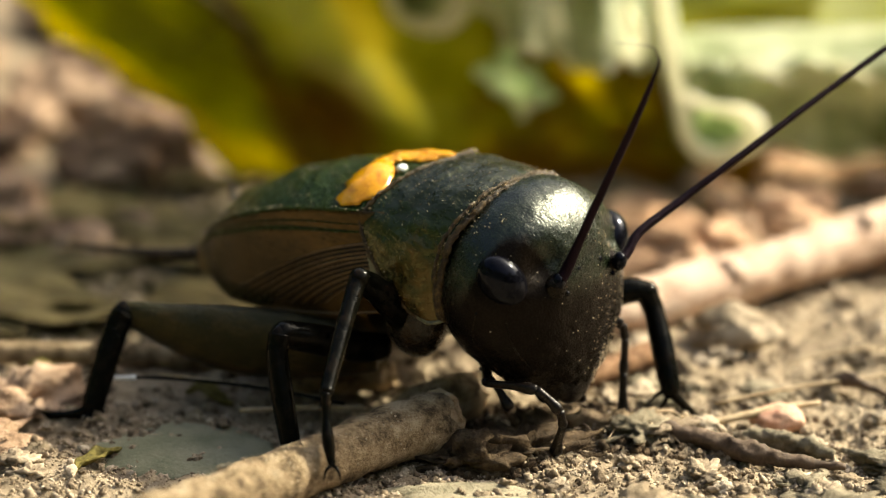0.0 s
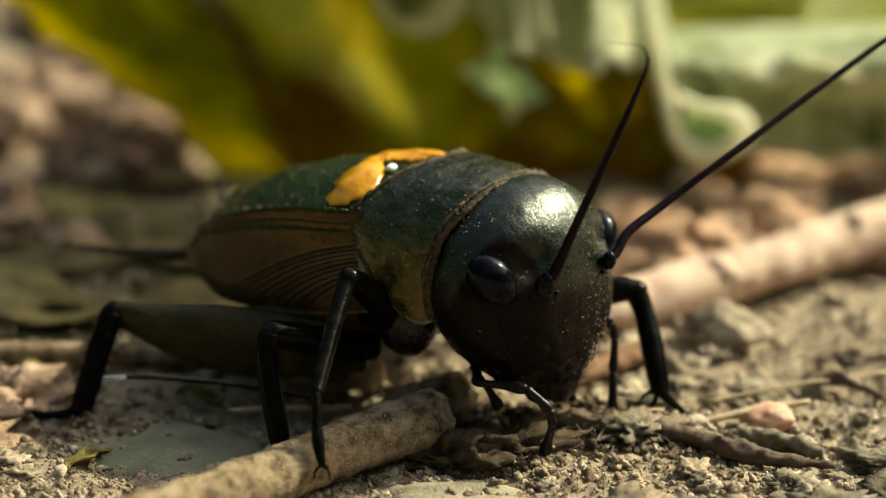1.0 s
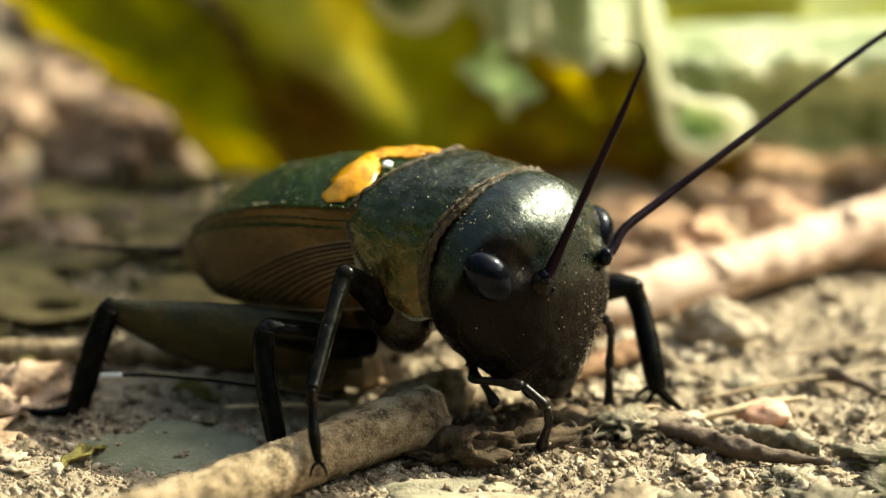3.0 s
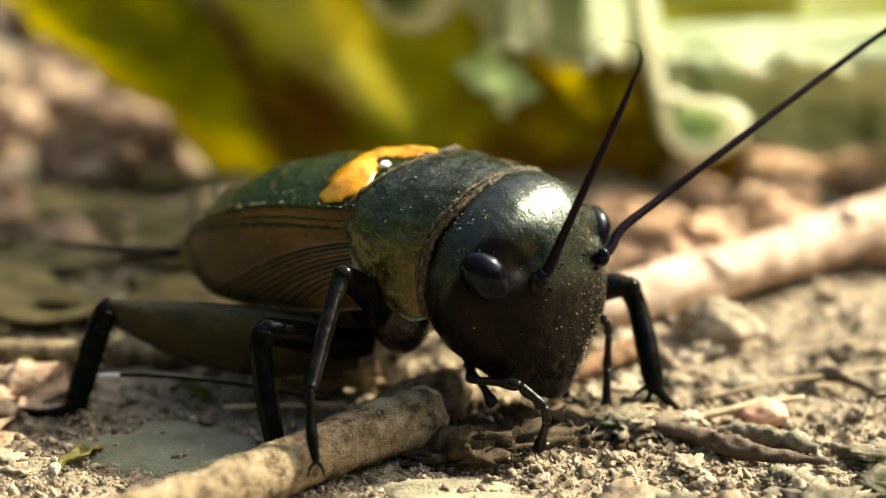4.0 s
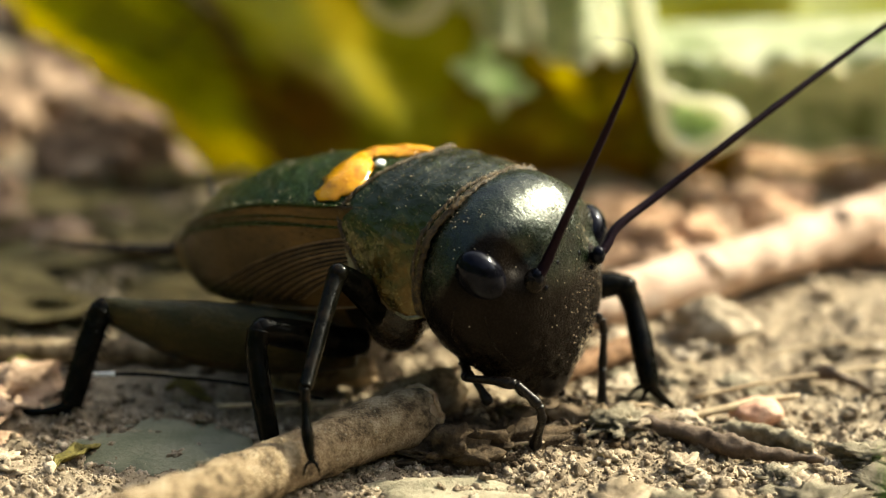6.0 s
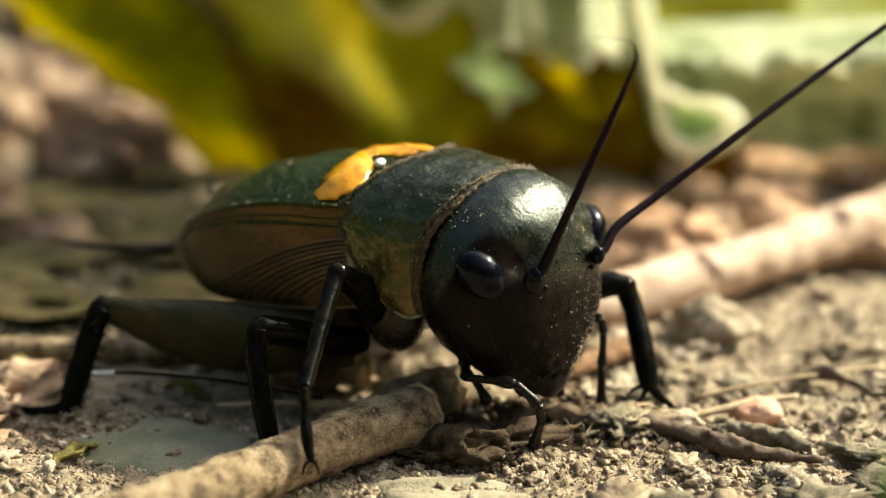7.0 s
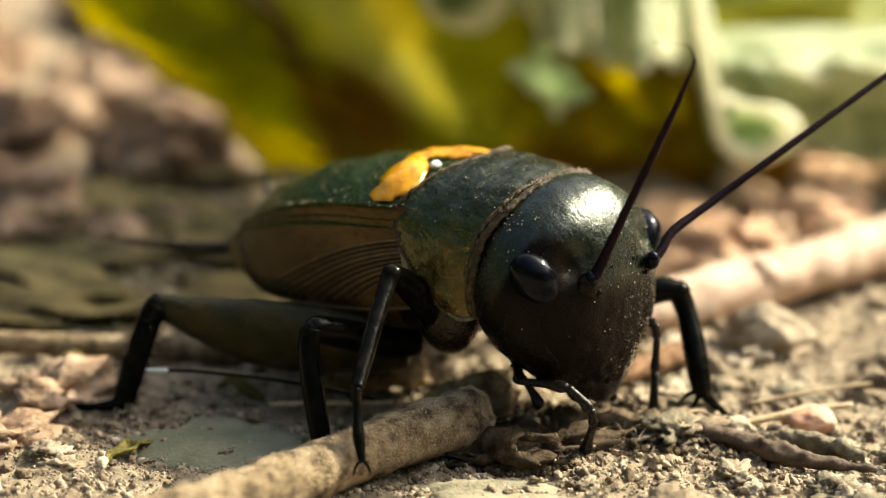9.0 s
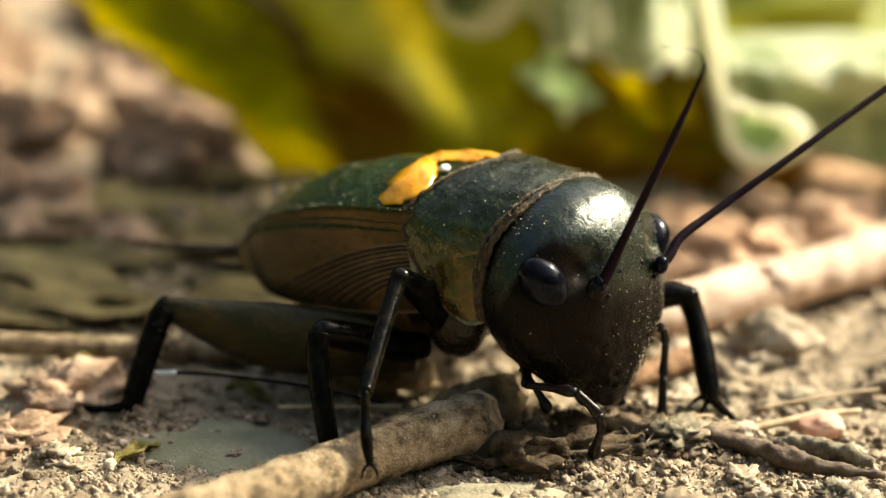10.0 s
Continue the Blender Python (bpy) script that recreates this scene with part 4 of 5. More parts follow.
ANT_L = [(0.0, 0.0, 0.0, 0.22), (0.08, 0.45, 0.36, 0.21), (0.17, 1.02, 0.90, 0.185), (0.76, 2.48, 1.72, 0.165), (1.98, 4.72, 3.22, 0.145),
         (4.55, 10.07, 6.42, 0.12), (6.9, 15.0, 9.0, 0.10), (9.0, 20.0, 10.5, 0.06), (10.5, 24.0, 11.0, 0.03)]


def antenna(rows, base):
    shape = tube([(x, y, z, r * 0.86) for x, y, z, r in rows], 14, 12, 0.08, size=9.0)
    ob = part("antenna", shape, FEELER, cricket, "long thin dark jointed antenna")
    part("scape", ball((0.02, 0.06, 0.10), (0.25, 0.25, 0.32), 12, 14), EYE_SHELL, ob)
    ob.location = Vector(base) * MM
    return ob


antenna_right = antenna(ANT_R, (1.12, -1.66, 5.41))
antenna_left = antenna(ANT_L, (1.45, 1.37, 5.43))


def palp(joints):
    """A jointed feeler: each joint swells towards its far end."""
    pieces = []
    for (x0, y0, z0, r0), (x1, y1, z1, r1) in zip(joints, joints[1:]):
        p, q = Vector((x0, y0, z0)), Vector((x1, y1, z1))
        m = p.lerp(q, 0.55) + Vector((0, 0, 0.03))
        pieces.append(tube([(*p, r0 * 0.78), (*m, (r0 + r1) * 0.40), (*p.lerp(q, 0.86), r1 * 1.06), (*q, r1 * 0.75)], 5, 10, 0.05, size=4.0))
    return part("palp", join(*pieces), DULL_SHELL, cricket, "dark jointed mouth feeler")


palp([(-1.2, -2.0, 2.65, 0.20), (-1.42, -2.2, 2.22, 0.18), (-1.12, -2.2, 1.95, 0.14), (-0.30, -2.1, 0.92, 0.20)])
palp([(-1.3, -2.2, 2.15, 0.16), (-0.7, -2.9, 2.0, 0.16), (1.2, -2.75, 2.22, 0.19), (1.85, -2.35, 1.5, 0.18), (1.80, -2.1, 0.9, 0.16), (1.15, -1.6, -0.40, 0.22)])
palp([(0.7, 1.9, 3.2, 0.14), (1.25, 2.1, 3.05, 0.18), (1.32, 2.15, 2.55, 0.16), (1.32, 2.1, 1.35, 0.17), (1.5, 1.85, -0.40, 0.23)])
palp([(0.0, 0.9, 1.3, 0.12), (0.3, 1.2, 0.8, 0.12), (0.2, 1.3, 0.3, 0.15)])

# pronotum: an arched shield with rolled edges
def shield(s, t):
    """s from front to back, t over the arch from one side to the other."""
    a = radians(-110 + 220 * t)
    c, k = math.cos(a), math.sin(a)
    e = 0.86
    v = 3.60 * math.copysign(abs(k) ** e, k)
    w = 5.1 + 3.15 * math.copysign(abs(c) ** e, c)
    front = -1.38 - 0.95 * abs(k) ** 2 - (0.35 if c < 0 else 0) * c * c
    drop = max(0.0, 0.45 - c)
    rear = -4.5 - 1.45 * abs(k) ** 1.5 + 2.4 * drop + 1.2 * drop * drop
    u = front + (rear - front) * s
    swell = 1 + 0.035 * math.sin(math.pi * s) - (0.03 + 0.06 * k * k) * (1 - s) ** 3
    swell += 0.026 * noise.noise(Vector((u, v, w)) * 0.9) + 0.016 * noise.noise(Vector((u * 0.8, v, w)) * 2.2) + 0.006 * noise.noise(Vector((u * 1.5, v, w)) * 5.0) - 0.02 * math.exp(-((s - 0.55) / 0.1) ** 2) * max(0.0, c)
    return (u, v * swell, 5.15 + (w - 5.15) * swell + 0.12 * s - 0.06)


pron = part("pronotum", thick(grid(shield, 48, 130), 0.12), PRONOTUM, cricket, "black neck shield with brown flanks")
part("rim", tube([(*shield(0.0, i / 90), 0.12) for i in range(91)], 2, 9, 0.7, size=6.0), RIM, pron, "dusty golden-brown front rim")
part("rim", tube([(*shield(0.07, i / 90), 0.07) for i in range(91)], 2, 8, 0.7, size=6.0), RIM, pron, "dusty golden-brown front rim")
part("rim", tube([(*shield(1.0, i / 90), 0.07) for i in range(91)], 2, 8, 0.7, size=6.0), RIM, pron, "dusty brown rear rim")

for t in (0.0, 1.0):
    part("rim", tube([(*shield(i / 20, t), 0.075) for i in range(21)], 3, 8, 0.25, size=6.0), LOBE_EDGE, pron, "pale olive lower edge")
part("wing_base", thick(grid(lambda s, t: (-5.45 + 0.95 * s + 0.35 * t * (1 - 1.4 * s), -3.42 - 0.10 * math.sin(math.pi * s), 5.65 - 1.25 * t + 0.1 * s), 8, 10), 0.06), LOBE_EDGE, cricket, "pale scale at the wing base")


# body under the wings
def body(rows, steps=6, sides=28):
    """rows of u, w, half width, half height."""
    c = curve(rows, steps)
    verts, faces = [], []
    for u, w, a, b in c:
        for k in range(sides):
            q = 2 * math.pi * k / sides
            verts.append((u, a * math.cos(q), w + b * math.sin(q)))
    n = len(c)
    for i in range(n - 1):
        for k in range(sides):
            p, q = i * sides + k, i * sides + (k + 1) % sides
            faces.append((p, p + sides, q + sides, q))
    faces.append(tuple(range(sides)))
    faces.append(tuple(range(n * sides - 1, (n - 1) * sides - 1, -1)))
    return verts, faces


part("thorax", body([(-0.8, 4.9, 1.6, 1.5), (-2.5, 5.0, 2.6, 2.0), (-4.5, 4.6, 3.0, 2.6), (-6.5, 4.3, 3.0, 2.9)]), DULL_SHELL, cricket)
rows = [(-6.0, 4.2, 3.0, 2.8), (-8.5, 4.0, 3.05, 2.75), (-11.0, 3.7, 2.95, 2.35), (-13.2, 3.4, 2.5, 1.75), (-14.8, 3.2, 1.8, 1.2), (-15.7, 3.05, 1.0, 0.75), (-15.9, 3.0, 0.3, 0.3)]
part("abdomen", body(rows), ABDOMEN, cricket, "yellow-brown segmented abdomen")


# wings folded over the back
def ridge(u):
    """Height of the back along the middle."""
    q = (-4.2 - u) / 10.8
    return 8.15 - 0.9 * q - 2.7 * q ** 3


def half_width(u):
    q = max(0.0, min(1.0, (-4.2 - u) / 10.6))
    return 2.95 + 0.38 * min(1.0, q / 0.22) - 2.1 * max(0.0, (q - 0.55) / 0.45) ** 3.0


def roof(s, t, lift=0.0):
    u = -4.0 - 10.7 * s
    h = half_width(u)
    v = h * (2 * t - 1)
    b = abs(v) / h
    w = ridge(u) - 0.80 * b ** 2.4 - 0.20 * b + 0.05 * math.sin(s * 30) * (1 - b) + lift
    return (u, v, w)


wing = part("forewing", thick(grid(roof, 50, 40), 0.10), WING_TOP, cricket, "dark green-black netted wing covers")


def flank(side):
    def fn(s, t):
        u = -4.8 - 9.75 * s
        h = half_width(u)
        top = ridge(u) - 1.0
        low = 3.65 - 0.9 * math.sin(min(1, s * 1.25) * math.pi * 0.62) + 8.5 * max(0, s - 0.70) ** 1.6
        low = min(low, top - 0.1)
        v = h + 0.10 + 0.28 * math.sin(t * math.pi * 0.8) - 0.12 * t
        return (u, side * v, top + (low - top) * t)
    return fn


for side in (-1, 1):
    fn = flank(side)
    sheet = grid(fn, 44, 26)
    if side < 0:
        sheet = (sheet[0], [tuple(reversed(f)) for f in sheet[1]])
    fl = part("side_wing", thick(sheet, 0.07), WING_SIDE, cricket, "brown ribbed flank of the wing cover")
    part("fold", tube([(*fn(i / 20, 0.0), (0.10 - 0.04 * i / 20) * min(1.0, (i - 1) / 3)) for i in range(2, 21)], 3, 8), WING_TOP, fl)
    for k in range(19):
        e = k / 18
        path = []
        for i in range(15):
            q = i / 14
            s = 0.015 + 0.02 * e + (0.70 - 0.50 * e) * q
            t = 0.30 + 0.36 * e + (0.30 - 0.06 * e) * (0.35 * q + 0.65 * q ** 1.9) + 0.34 * (1 - e) * q ** 2.2
            p = fn(min(s, 0.985), max(0.04, min(t, 0.985)))
            path.append((p[0], p[1] + side * 0.02, p[2], (0.048 + 0.014 * math.sin(k * 2.3)) * (1 - 0.5 * q)))
        part("vein", tube(path, 2, 6), DULL_SHELL if k % 2 else VEIN, fl)
    for t0, r in ((0.20, 0.085), (0.13, 0.04)):
        path = []
        for i in range(25):
            q = i / 24
            p = fn(0.03 + 0.92 * q, t0 - 0.05 * q + 0.62 * max(0.0, (q - 0.86) / 0.14) ** 2 * (0.20 / t0) ** 0.5)
            path.append((p[0], p[1] + side * 0.015, p[2], r * min(1.0, 0.4 + 1.5 * q)))
        part("vein", tube(path, 2, 7), WING_TOP, fl)
    for k in range(18):
        s = 0.50 + 0.026 * k
        lo, hi = fn(s, 0.985), fn(s - 0.035, 0.80)
        part("vein", tube([(lo[0], lo[1] + side * 0.03, lo[2], 0.075), (hi[0], hi[1] + side * 0.03, hi[2], 0.015)], 3, 6), WING_TOP, fl)
    part("edge", tube([(*fn(i / 24, 1.0), 0.06) for i in range(25)], 2, 6), VEIN, fl)


def spot(path, seed):
    """An orange patch on the wing cover behind the neck shield: path of u, v and half width."""
    c = curve(path, 8)
    def fn(s, t):
        q = s * (len(c) - 1)
        i = min(int(q), len(c) - 2)
        u, v, h = c[i] + (c[i + 1] - c[i]) * (q - i)
        k = 2 * t - 1
        edge = 1 + 0.3 * noise.noise(Vector((q * 0.5, k, seed)))
        a, b = c[i + 1][0] - c[i][0], c[i + 1][1] - c[i][1]
        n = math.hypot(a, b)
        u, v = u - b / n * h * k * edge, v + a / n * h * k * edge
        sp, tp = (-4.0 - u) / 10.7, (v / half_width(u) + 1) / 2
        x, y, z = roof(max(0.0, sp), min(0.99, max(0.01, tp)))
        return (x, y, z + 0.035 + 0.26 * (1 - k * k) * min(1.0, h * 1.4) + 0.05 * noise.noise(Vector((u * 2, v * 2, seed))))
    return part("wing_spot", thick(grid(fn, 36, 12), 0.05), SPOT, cricket, "bright orange wing spot")


spot([(-6.95, -3.0, 0.05), (-6.55, -2.8, 0.55), (-6.35, -2.25, 0.86), (-6.5, -1.6, 0.74), (-6.75, -1.05, 0.46), (-6.85, -0.55, 0.38), (-6.6, -0.12, 0.40), (-6.15, 0.05, 0.26)], 1.0)
spot([(-7.05, -0.2, 0.2), (-6.8, 0.15, 0.40), (-6.35, 0.30, 0.52), (-5.8, 0.35, 0.45), (-5.3, 0.35, 0.15)], 2.4)
spot([(-6.9, 1.1, 0.2), (-6.4, 1.4, 0.45), (-5.8, 1.6, 0.45), (-5.0, 1.7, 0.2)], 3.1)
part("wing_knuckle", ball((-5.75, -1.05, 7.98), (0.16, 0.24, 0.14), 10, 12), PALE_SKIN, wing, "pale wing hinge")

# tail feelers
for rows in ([(-15.2, -1.0, 3.05, 0.27), (-16.4, -1.6, 2.9, 0.24), (-18.0, -2.45, 2.95, 0.15), (-19.4, -3.1, 2.98, 0.09), (-20.8, -3.7, 3.05, 0.03)],
             [(-15.2, 1.0, 3.1, 0.27), (-15.9, 1.3, 4.0, 0.20), (-16.2, 1.5, 4.5, 0.14), (-16.45, 1.7, 4.9, 0.08), (-16.6, 1.85, 5.2, 0.03)]):
    part("cercus", tube(rows, 8, 10), DULL_SHELL, cricket, "tapering dark tail feeler")


# legs
def limb(name, rows, parent, material=LEG_SHELL, label="", flat=1.0, steps=8, sides=16):
    return part(name, tube(rows, steps, sides, 0.04, flat, 2.5), material, parent, label)


def claws(tip, ahead, parent, size=0.45):
    d = Vector(ahead).normalized()
    s = d.cross(Vector((0, 0, 1))).normalized()
    t = Vector(tip)
    for k in (-1, 1):
        a, b = t + d * size * 0.5 + s * k * size * 0.35 + Vector((0, 0, size * 0.12)), t + d * size * 0.85 + s * k * size * 0.55 - Vector((0, 0, size * 0.3))
        part("claw", tube([(*t, 0.07), (*a, 0.055), (*b, 0.015)], 4, 6), LEG_SHELL, parent)


def spines(a, b, count, out, length, parent, r=0.05):
    a, b, out = Vector(a), Vector(b), Vector(out).normalized()
    for k in range(count):
        p = a + (b - a) * ((k + 0.7) / count)
        q = p + out * length + (b - a).normalized() * length * 0.8
        part("spine", tube([(*p, r), (*(p + (q - p) * 0.5), r * 0.7), (*q, 0.008)], 2, 5), LEG_SHELL, parent)


def mirrored(rows, side):
    return [(r[0], r[1] * side, *r[2:]) for r in rows]


def hind_leg(side):
    m = lambda rows: mirrored(rows, side)
    leg = limb("hind_leg", m([(-5.3, 2.9, 1.9, 0.60), (-6.6, 3.6, 2.0, 1.0), (-8.4, 4.5, 2.05, 1.22), (-10.3, 5.6, 2.2, 1.14), (-11.7, 6.7, 2.68, 0.74), (-12.5, 7.3, 3.0, 0.48), (-12.95, 7.6, 3.0, 0.42)]),
               cricket, HIND_SHELL, "thick dark jumping leg", 0.62, 10, 24)
    tib = m([(-12.75, 7.45, 3.05, 0.46), (-12.85, 7.75, 2.6, 0.42), (-12.85, 8.35, 1.5, 0.42), (-12.85, 8.95, 0.3, 0.40), (-12.85, 9.1, 0.0, 0.34)])
    part("knee", ball(tib[0][:3], (0.42, 0.42, 0.42), 12, 16), LEG_SHELL, leg)
    limb("tibia", tib, leg, LEG_SHELL, "dark spiny shin")
    spines(tib[1][:3], tib[3][:3], 7, (-1, -0.5 * side, 0.1), 0.62, leg, 0.075)
    spines(tib[1][:3], tib[3][:3], 6, (0.4, 1.0 * side, 0.1), 0.50, leg, 0.07)
    for d in ((-0.5, 0.3), (0.3, 0.4), (0.0, 0.7)):
        p = Vector(tib[4][:3])
        part("spur", tube([(*p, 0.08), (p.x + d[0] * 0.6, p.y + d[1] * side * 0.6, p.z - 0.3, 0.05), (p.x + d[0], p.y + d[1] * side, p.z - 0.42, 0.01)], 3, 6), LEG_SHELL, leg)
    foot = m([(-12.85, 9.05, 0.0, 0.22), (-13.5, 9.45, -0.25, 0.16), (-14.3, 9.9, -0.36, 0.13)])
    limb("foot", foot, leg)
    claws(foot[-1][:3], (-1, 0.6 * side, -0.1), leg)
    return leg


def mid_leg(side):
    m = lambda rows: mirrored(rows, side)
    leg = limb("mid_leg", m([(-5.3, 2.6, 2.1, 0.50), (-5.7, 3.8, 2.4, 0.55), (-6.1, 5.3, 3.0, 0.52), (-6.4, 6.2, 3.35, 0.46), (-6.5, 6.55, 3.4, 0.38)]), cricket, LEG_SHELL, "dark walking leg")
    tib = m([(-6.45, 6.45, 3.38, 0.42), (-6.35, 6.75, 2.8, 0.36), (-5.9, 7.05, 1.6, 0.38), (-5.3, 7.35, 0.1, 0.33), (-5.2, 7.4, -0.2, 0.26)])
    part("knee", ball(tib[0][:3], (0.39, 0.39, 0.38), 12, 16), LEG_SHELL, leg)
    limb("tibia", tib, leg)
    spines(tib[1][:3], tib[3][:3], 4, (-0.6, 0.6 * side, 0), 0.25, leg, 0.035)
    limb("foot", m([(-5.2, 7.4, -0.15, 0.18), (-5.1, 7.9, -0.32, 0.14), (-5.0, 8.4, -0.4, 0.12)]), leg)
    return leg


for side in (-1, 1):
    hind_leg(side)
    mid_leg(side)

# foreleg on the twig
leg = limb("front_leg", [(-3.9, -2.2, 2.6, 0.50), (-4.1, -3.0, 3.6, 0.55), (-4.25, -4.2, 4.8, 0.46), (-4.3, -4.9, 5.35, 0.36), (-4.28, -5.1, 5.45, 0.28)], cricket, LEG_SHELL, "dark foreleg with its foot on the twig")
part("knee", ball((-4.28, -5.0, 5.42), (0.36, 0.36, 0.35), 12, 16), LEG_SHELL, leg)
limb("tibia", [(-4.28, -5.0, 5.42, 0.33), (-4.2, -5.35, 5.1, 0.30), (-3.75, -6.4, 4.3, 0.27), (-3.1, -7.8, 3.2, 0.24), (-2.85, -8.33, 2.82, 0.22)], leg)
limb("foot", [(-2.85, -8.33, 2.85, 0.17), (-2.6, -8.6, 2.2, 0.14), (-2.35, -8.82, 1.55, 0.20), (-2.15, -8.95, 1.1, 0.15), (-2.0, -9.05, 0.85, 0.10)], leg)
claws((-2.02, -9.02, 0.88), (0.5, -0.6, -0.6), leg, 0.5)
spines((-2.9, -8.2, 2.95), (-2.8, -8.4, 2.7), 3, (-0.5, -0.3, -0.6), 0.3, leg, 0.04)
coxa = part("coxa", ball((-3.95, -2.45, 3.45), (1.1, 1.0, 1.4), 18, 24), BROWN_SHELL, cricket, "glossy dark brown hip joint")
# foreleg on the soil
leg = limb("front_leg", [(-2.4, 1.9, 2.8, 0.50), (-1.0, 2.9, 3.2, 0.52), (0.1, 3.9, 3.5, 0.46), (0.6, 4.35, 3.5, 0.38), (0.8, 4.5, 3.3, 0.34)], cricket, LEG_SHELL, "dark foreleg standing on the soil")
tib = [(0.65, 4.4, 3.45, 0.40), (1.05, 4.35, 2.8, 0.36), (1.7, 3.95, 1.7, 0.40), (2.25, 3.6, 0.6, 0.36), (2.38, 3.55, 0.35, 0.26)]
part("knee", ball(tib[0][:3], (0.44, 0.44, 0.42), 12, 16), LEG_SHELL, leg)
limb("tibia", tib, leg)
limb("foot", [(2.38, 3.55, 0.4, 0.20), (2.75, 3.8, -0.05, 0.16), (3.04, 4.06, -0.42, 0.12)], leg)
for p in ((1.75, 2.95, 0.05), (2.15, 3.05, -0.25)):
    part("spur", tube([(2.3, 3.55, 0.45, 0.10), ((2.3 + p[0]) / 2, (3.55 + p[1]) / 2, p[2] + 0.35, 0.08), (*p, 0.015)], 4, 7), LEG_SHELL, leg)
claws((3.04, 4.06, -0.42), (0.7, 0.4, -0.2), leg, 0.4)

# dust and short hair
def hairs(rows, count, length, seed, lean=(0, 0, 0), r=0.012):
    """Short bristles on a limb given by its rows."""
    g = random.Random(seed)
    c = curve(rows, 10)
    verts, faces = [], []
    for k in range(count):
        i = g.randrange(len(c) - 1)
        d = Vector(c[i + 1][:3] - c[i][:3]).normalized()
        o = Vector((g.gauss(0, 1), g.gauss(0, 1), g.gauss(0, 1)))
        o = (o - d * o.dot(d)).normalized()
        p = Vector(c[i][:3]) + d * g.random() * 0.1 + o * c[i][3] * 0.95
        q = p + (o + d * 0.7 + Vector(lean)).normalized() * length * g.uniform(0.5, 1.2)
        s = o.cross(d) * r
        n0 = len(verts)
        verts += [p - s, p + s, p + d * r * 1.5, q]
        faces += [(n0, n0 + 1, n0 + 3), (n0 + 1, n0 + 2, n0 + 3), (n0 + 2, n0, n0 + 3)]
    return verts, faces


bristles = [hairs([(-12.75, -7.45, 3.05, 0.46), (-12.85, -8.35, 1.5, 0.42), (-12.85, -9.1, 0.0, 0.34)], 260, 0.42, 1, r=0.022),
        hairs([(-6.45, -6.45, 3.38, 0.42), (-5.9, -7.05, 1.6, 0.38), (-5.2, -7.4, -0.2, 0.26)], 110, 0.18, 3),
        hairs([(-4.28, -5.0, 5.42, 0.33), (-3.75, -6.4, 4.3, 0.27), (-2.85, -8.33, 2.82, 0.22), (-2.0, -9.05, 0.85, 0.10)], 150, 0.16, 4, r=0.008),
        hairs([(0.65, 4.4, 3.45, 0.40), (1.7, 3.95, 1.7, 0.40), (2.38, 3.55, 0.35, 0.26)], 110, 0.18, 5)]
part("bristle", join(*bristles), LEG_SHELL, cricket, "short dark leg bristles", kind="stuff")
fuzz = [hairs([(-15.2, -1.0, 3.05, 0.27), (-18.0, -2.45, 2.95, 0.15), (-20.8, -3.7, 3.05, 0.03)], 200, 0.7, 2, r=0.014),
        hairs([(*shield(0.02, i / 20), 0.12) for i in range(21)], 900, 0.15, 6, r=0.012),
        *[hairs([(*shield(q, i / 20), 0.02) for i in range(21)], 170, 0.10, 20 + int(q * 30), (-0.8, 0, 0), 0.007) for q in (0.12, 0.22, 0.32, 0.42, 0.52, 0.62, 0.72, 0.82, 0.9)],
        hairs([(*shield(0.97, i / 20), 0.08) for i in range(21)], 600, 0.13, 7, r=0.012)]
part("hair", join(*fuzz), HAIR, cricket, "short golden-brown bristles", kind="stuff")
rng = random.Random(11)
specks = []
# dust on the head; the grains crowded on one cheek also imitate glints
for k in range(430):
    if k < 390:
        a, b = rng.gauss(1.75, 0.4), rng.gauss(0.45, 0.4)
    else:
        a, b = rng.uniform(0.4, 2.5), rng.uniform(-1.4, 1.6)
    d = Vector((math.sin(a) * math.cos(b), math.sin(a) * math.sin(b), math.cos(a)))
    p = head_shape(Vector((-0.95 + d.x * 2.61, d.y * 3.81, 4.62 + d.z * 3.63)), d)
    r = rng.choice((0.008, 0.012, 0.018, 0.030))
    specks.append(([tuple(p + Vector(q) * r) for q in ICO_V], ICO_F))
for k in range(380):
    p = Vector(shield(rng.choice((0.0, 0.02, 0.05, 0.08, 0.1, 0.98, 1.0, 1.0, rng.random())), rng.uniform(0.05, 0.95)))
    p += Vector((rng.gauss(0, 0.06), rng.gauss(0, 0.04), rng.uniform(0.02, 0.10)))
    r = rng.choice((0.012, 0.018, 0.026))
    specks.append(([tuple(p + Vector(q) * r) for q in ICO_V], ICO_F))
# larger pale grains low on the cheek, in place of bright glints
for k in range(90):
    p = on_head(rng.gauss(30, 9), -38 + rng.gauss(0, 8) - 0.3 * k / 9, 0.004)
    specks.append(([tuple(p + Vector(q) * rng.choice((0.015, 0.025, 0.04))) for q in ICO_V], ICO_F))
for az0, lat0, az1, lat1, n in ((-112, 42, -70, 52, 26), (-95, 30, -60, 26, 12), (-20, 52, 30, 44, 22), (10, 34, 40, 12, 24)):
    for k in range(n):
        q = k / n
        p = on_head(az0 + (az1 - az0) * q + rng.gauss(0, 7), lat0 + (lat1 - lat0) * q + rng.gauss(0, 3), 0.002)
        specks.append(([tuple(p + Vector(v) * rng.choice((0.012, 0.014, 0.02, 0.036))) for v in ICO_V], ICO_F))
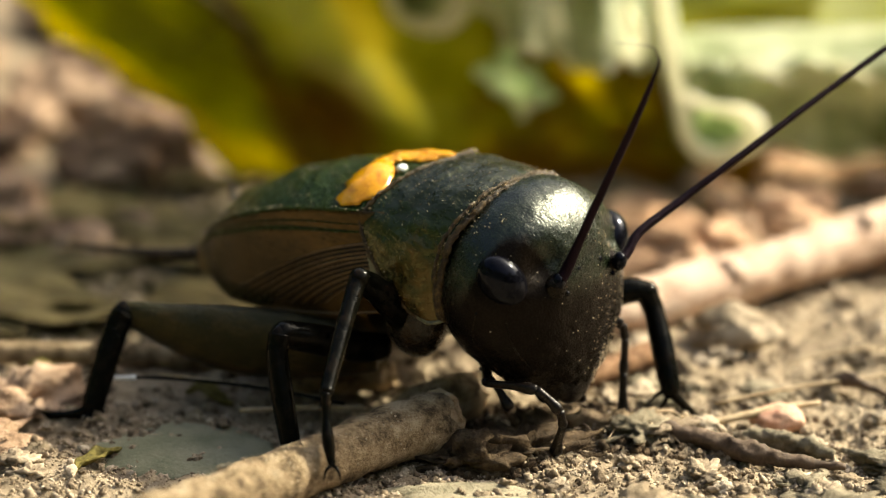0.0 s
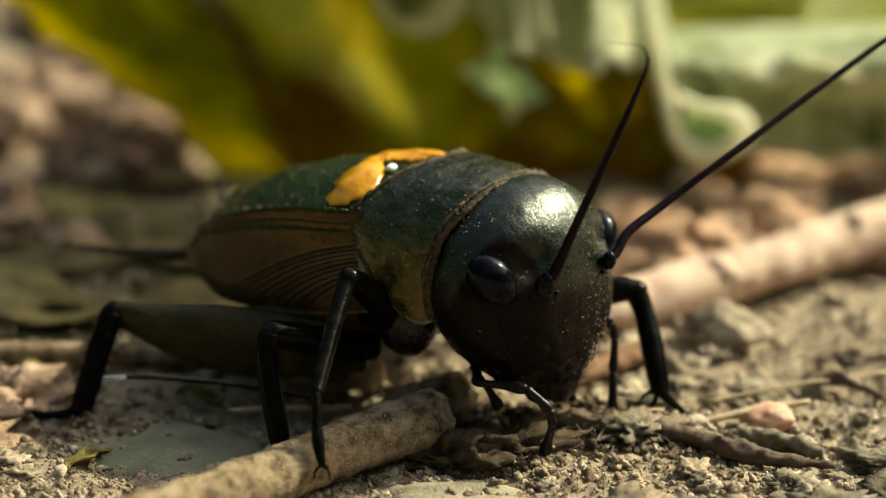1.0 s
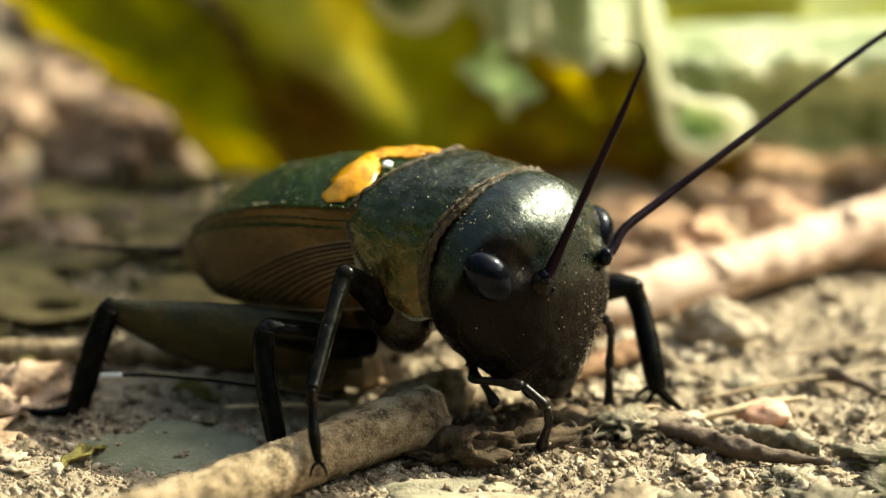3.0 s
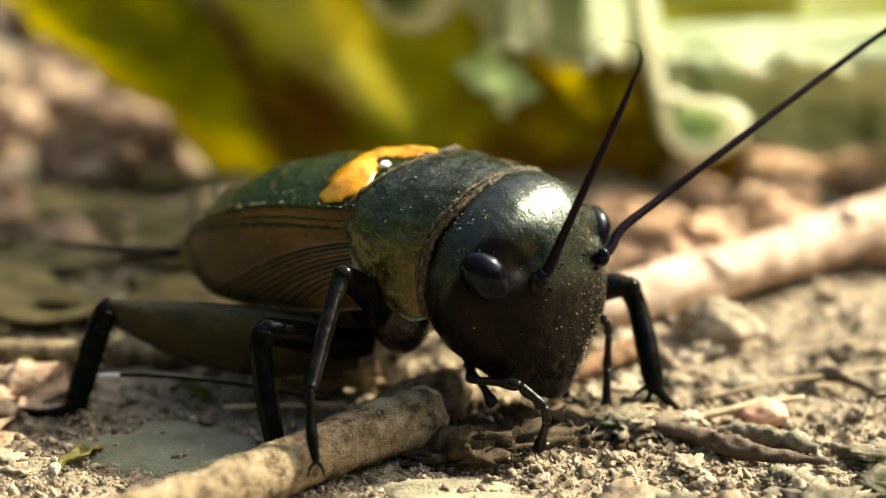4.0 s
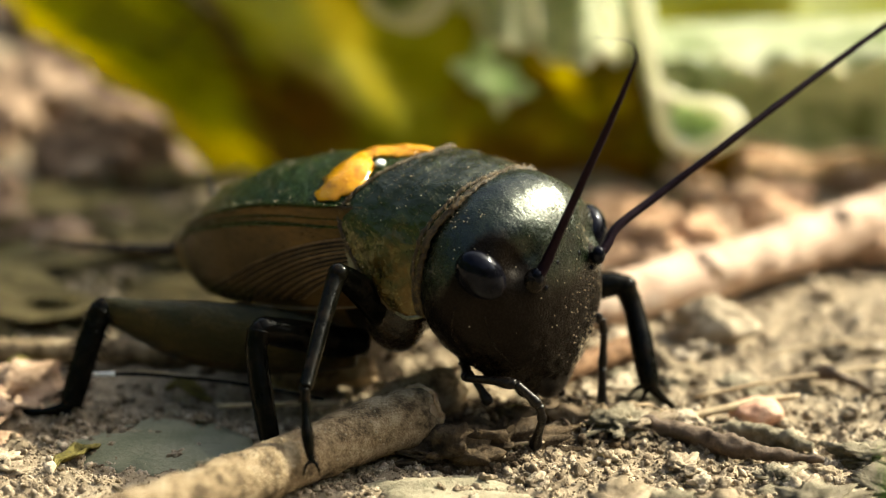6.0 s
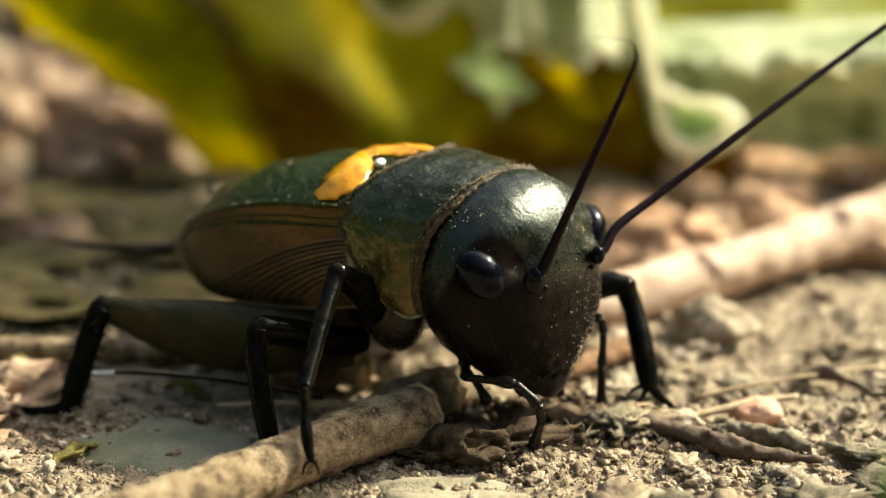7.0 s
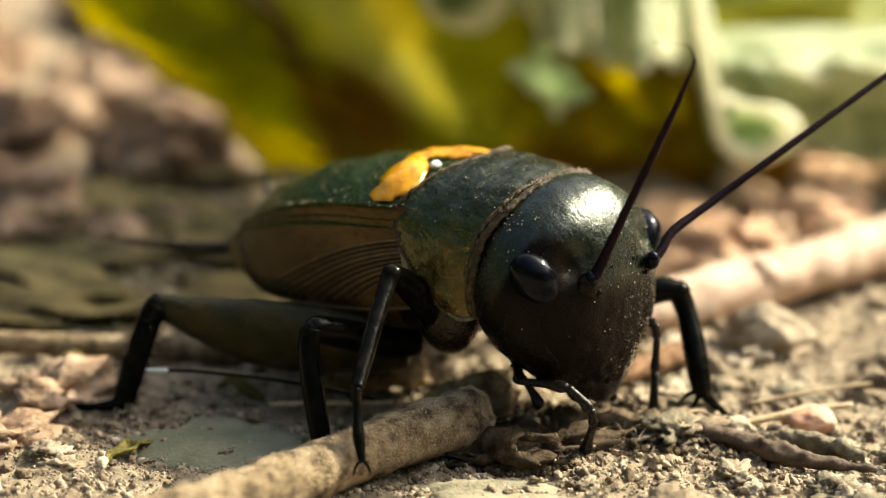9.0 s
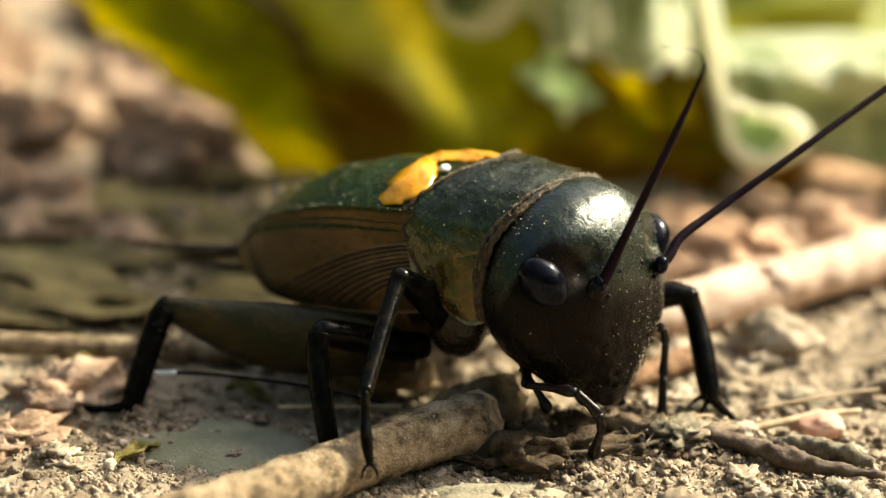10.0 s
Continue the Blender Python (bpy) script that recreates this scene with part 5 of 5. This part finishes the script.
for k in range(120):
    p = Vector(roof(rng.random(), rng.uniform(0.02, 0.6)))
    specks.append(([tuple(p + Vector((0, 0, 0.02)) + Vector(q) * rng.choice((0.014, 0.022, 0.03))) for q in ICO_V], ICO_F))
# pale grains along the wing fold that imitate its golden glints
for k in range(45):
    p = Vector(flank(-1)(rng.random(), 0.0)) + Vector((0, rng.gauss(0, 0.06), rng.uniform(0.02, 0.12)))
    specks.append(([tuple(p + Vector(q) * rng.choice((0.012, 0.02, 0.035))) for q in ICO_V], ICO_F))
part("dust", join(*specks), DUST, cricket, "pale soil dust and grains painted as glints", kind="stuff")

# ---- loose crumbs on the soil ----
rng = random.Random(3)
kinds = [lump(1.0, 20 + k * 3.1, 0.9, 1.5, 3, (1, 0.9, 0.75)) for k in range(10)]
masters = []
for k, shape in enumerate(kinds):
    verts, faces = shape
    me = bpy.data.meshes.new("crumb")
    me.from_pydata([(x * MM, y * MM, z * MM) for x, y, z in verts], [], faces)
    me.materials.append(CRUMB)
    me.polygons.foreach_set("use_smooth", [True] * len(me.polygons))
    me.update()
    masters.append(me)
for k in range(290):
    x, y = rng.uniform(-14, 15), rng.uniform(-11.5, 3.5)
    r = min(0.34, 0.08 * rng.paretovariate(2.2))
    ob = new("crumb", masters[k % 10])
    ob.parent = ground
    ob.matrix_basis = pose(x * MM, y * MM, (soil_height(x, y) + r * 0.3) * MM, rng.uniform(-30, 30), rng.uniform(-30, 30), rng.uniform(0, 360)) @ Matrix.Scale(r, 4)


def scatter(count, x0, x1, y0, y1, small, big, seed, sink=0.05):
    """Crumbs of many sizes strewn over a stretch of ground."""
    g = np.random.default_rng(seed)
    verts, faces = [], []
    for k in range(count):
        x, y = g.uniform(x0, x1), g.uniform(y0, y1)
        r = min(big, small * (1 + g.pareto(2.2)))
        m = np.array(Euler(g.uniform(-3, 3, 3)).to_matrix())
        base, tris = (ICO2_V, ICO2_F) if r > 2.2 * small else (ICO_V, ICO_F)
        p = base * (g.uniform(0.55, 1.3, 3) * r) * g.uniform(0.58, 1.34, (len(base), 1))
        p = p @ m.T + np.array([x, y, soil_height(x, y) + r * sink])
        n0 = len(verts)
        verts += p.tolist()
        faces += [(a + n0, b + n0, c + n0) for a, b, c in tris]
    return verts, faces


part("loose_soil", scatter(30000, -17, 18, -13, 8, 0.024, 0.20, 1), CRUMBS, ground, "loose pale soil crumbs", kind="stuff")
part("loose_soil", scatter(26000, -14, 15, -12, 0, 0.020, 0.16, 7), CRUMBS, ground, "fine pale soil crumbs", kind="stuff")
# brown crumbs, darkened in colour for the head's shade on the soil
part("dark_soil", scatter(5200, 0.3, 6.6, -3.0, 1.0, 0.03, 0.20, 8), SHADED_HUMUS, ground, "dark brown crumbs, coloured darker for the shade under the head", kind="stuff")
part("dark_soil", scatter(1500, -0.3, 3.0, -4.4, -2.2, 0.03, 0.2, 18), SHADED_HUMUS, ground, "dark brown crumbs, coloured darker for shade beside the broken twig end", kind="stuff")
# dark crumbs that paint the shade left of the fallen leaf
part("dark_soil", scatter(5200, -32, -9.5, 6, 27, 0.07, 0.34, 9, -0.1), SHADE_SOIL, ground, "crumbs coloured dark for the shade beside the leaf", kind="stuff")
part("loose_soil", scatter(4500, -6, 30, 6, 34, 0.06, 0.45, 2), CRUMBS, ground, "loose pale soil crumbs", kind="stuff")


# ---- unseen shrubs added all round to close the spot and cut the sky's light ----
def hedge():
    g = np.random.default_rng(21)
    verts, faces = [], []
    for k in range(11000):
        a = g.uniform(0, 2 * math.pi)
        r = g.uniform(1500, 2600)
        top = 900 + 350 * noise.noise(Vector((math.cos(a) * 3, math.sin(a) * 3, 2.0))) + 0.2 * (r - 1500)
        # lower towards the sun, higher where sky light is to be blocked
        top *= 0.7 + 0.6 * max(0.0, 0.5 - 0.5 * math.cos(a - 0.55)) ** 0.7
        c = np.array([r * math.cos(a), r * math.sin(a), g.uniform(0, 1) ** 0.8 * max(300, top)])
        m = np.array(Euler(g.uniform(-3, 3, 3)).to_matrix())
        s = g.uniform(45, 110)
        leafy = np.array([(-1, 0, 0), (-0.3, 0.42, 0.12), (0.45, 0.36, 0.12), (1, 0, 0), (0.45, -0.36, 0.12), (-0.3, -0.42, 0.12)]) * s
        n0 = len(verts)
        verts += (leafy @ m.T + c).tolist()
        faces += [(n0, n0 + 1, n0 + 2, n0 + 3), (n0, n0 + 3, n0 + 4, n0 + 5)]
    return verts, faces


tagged(part("shrubs", hedge(), HEDGE), "unseen dense green leafy shrubs added round the bare soil to dim the low sky", "shrub", kind="stuff")


# ---- what moves ----
def motions():
    base = (1.12 * MM, -1.66 * MM, 5.41 * MM)
    walk(antenna_right, [(0.0, pose(*base)), (10.0, pose(*base))])


motions()
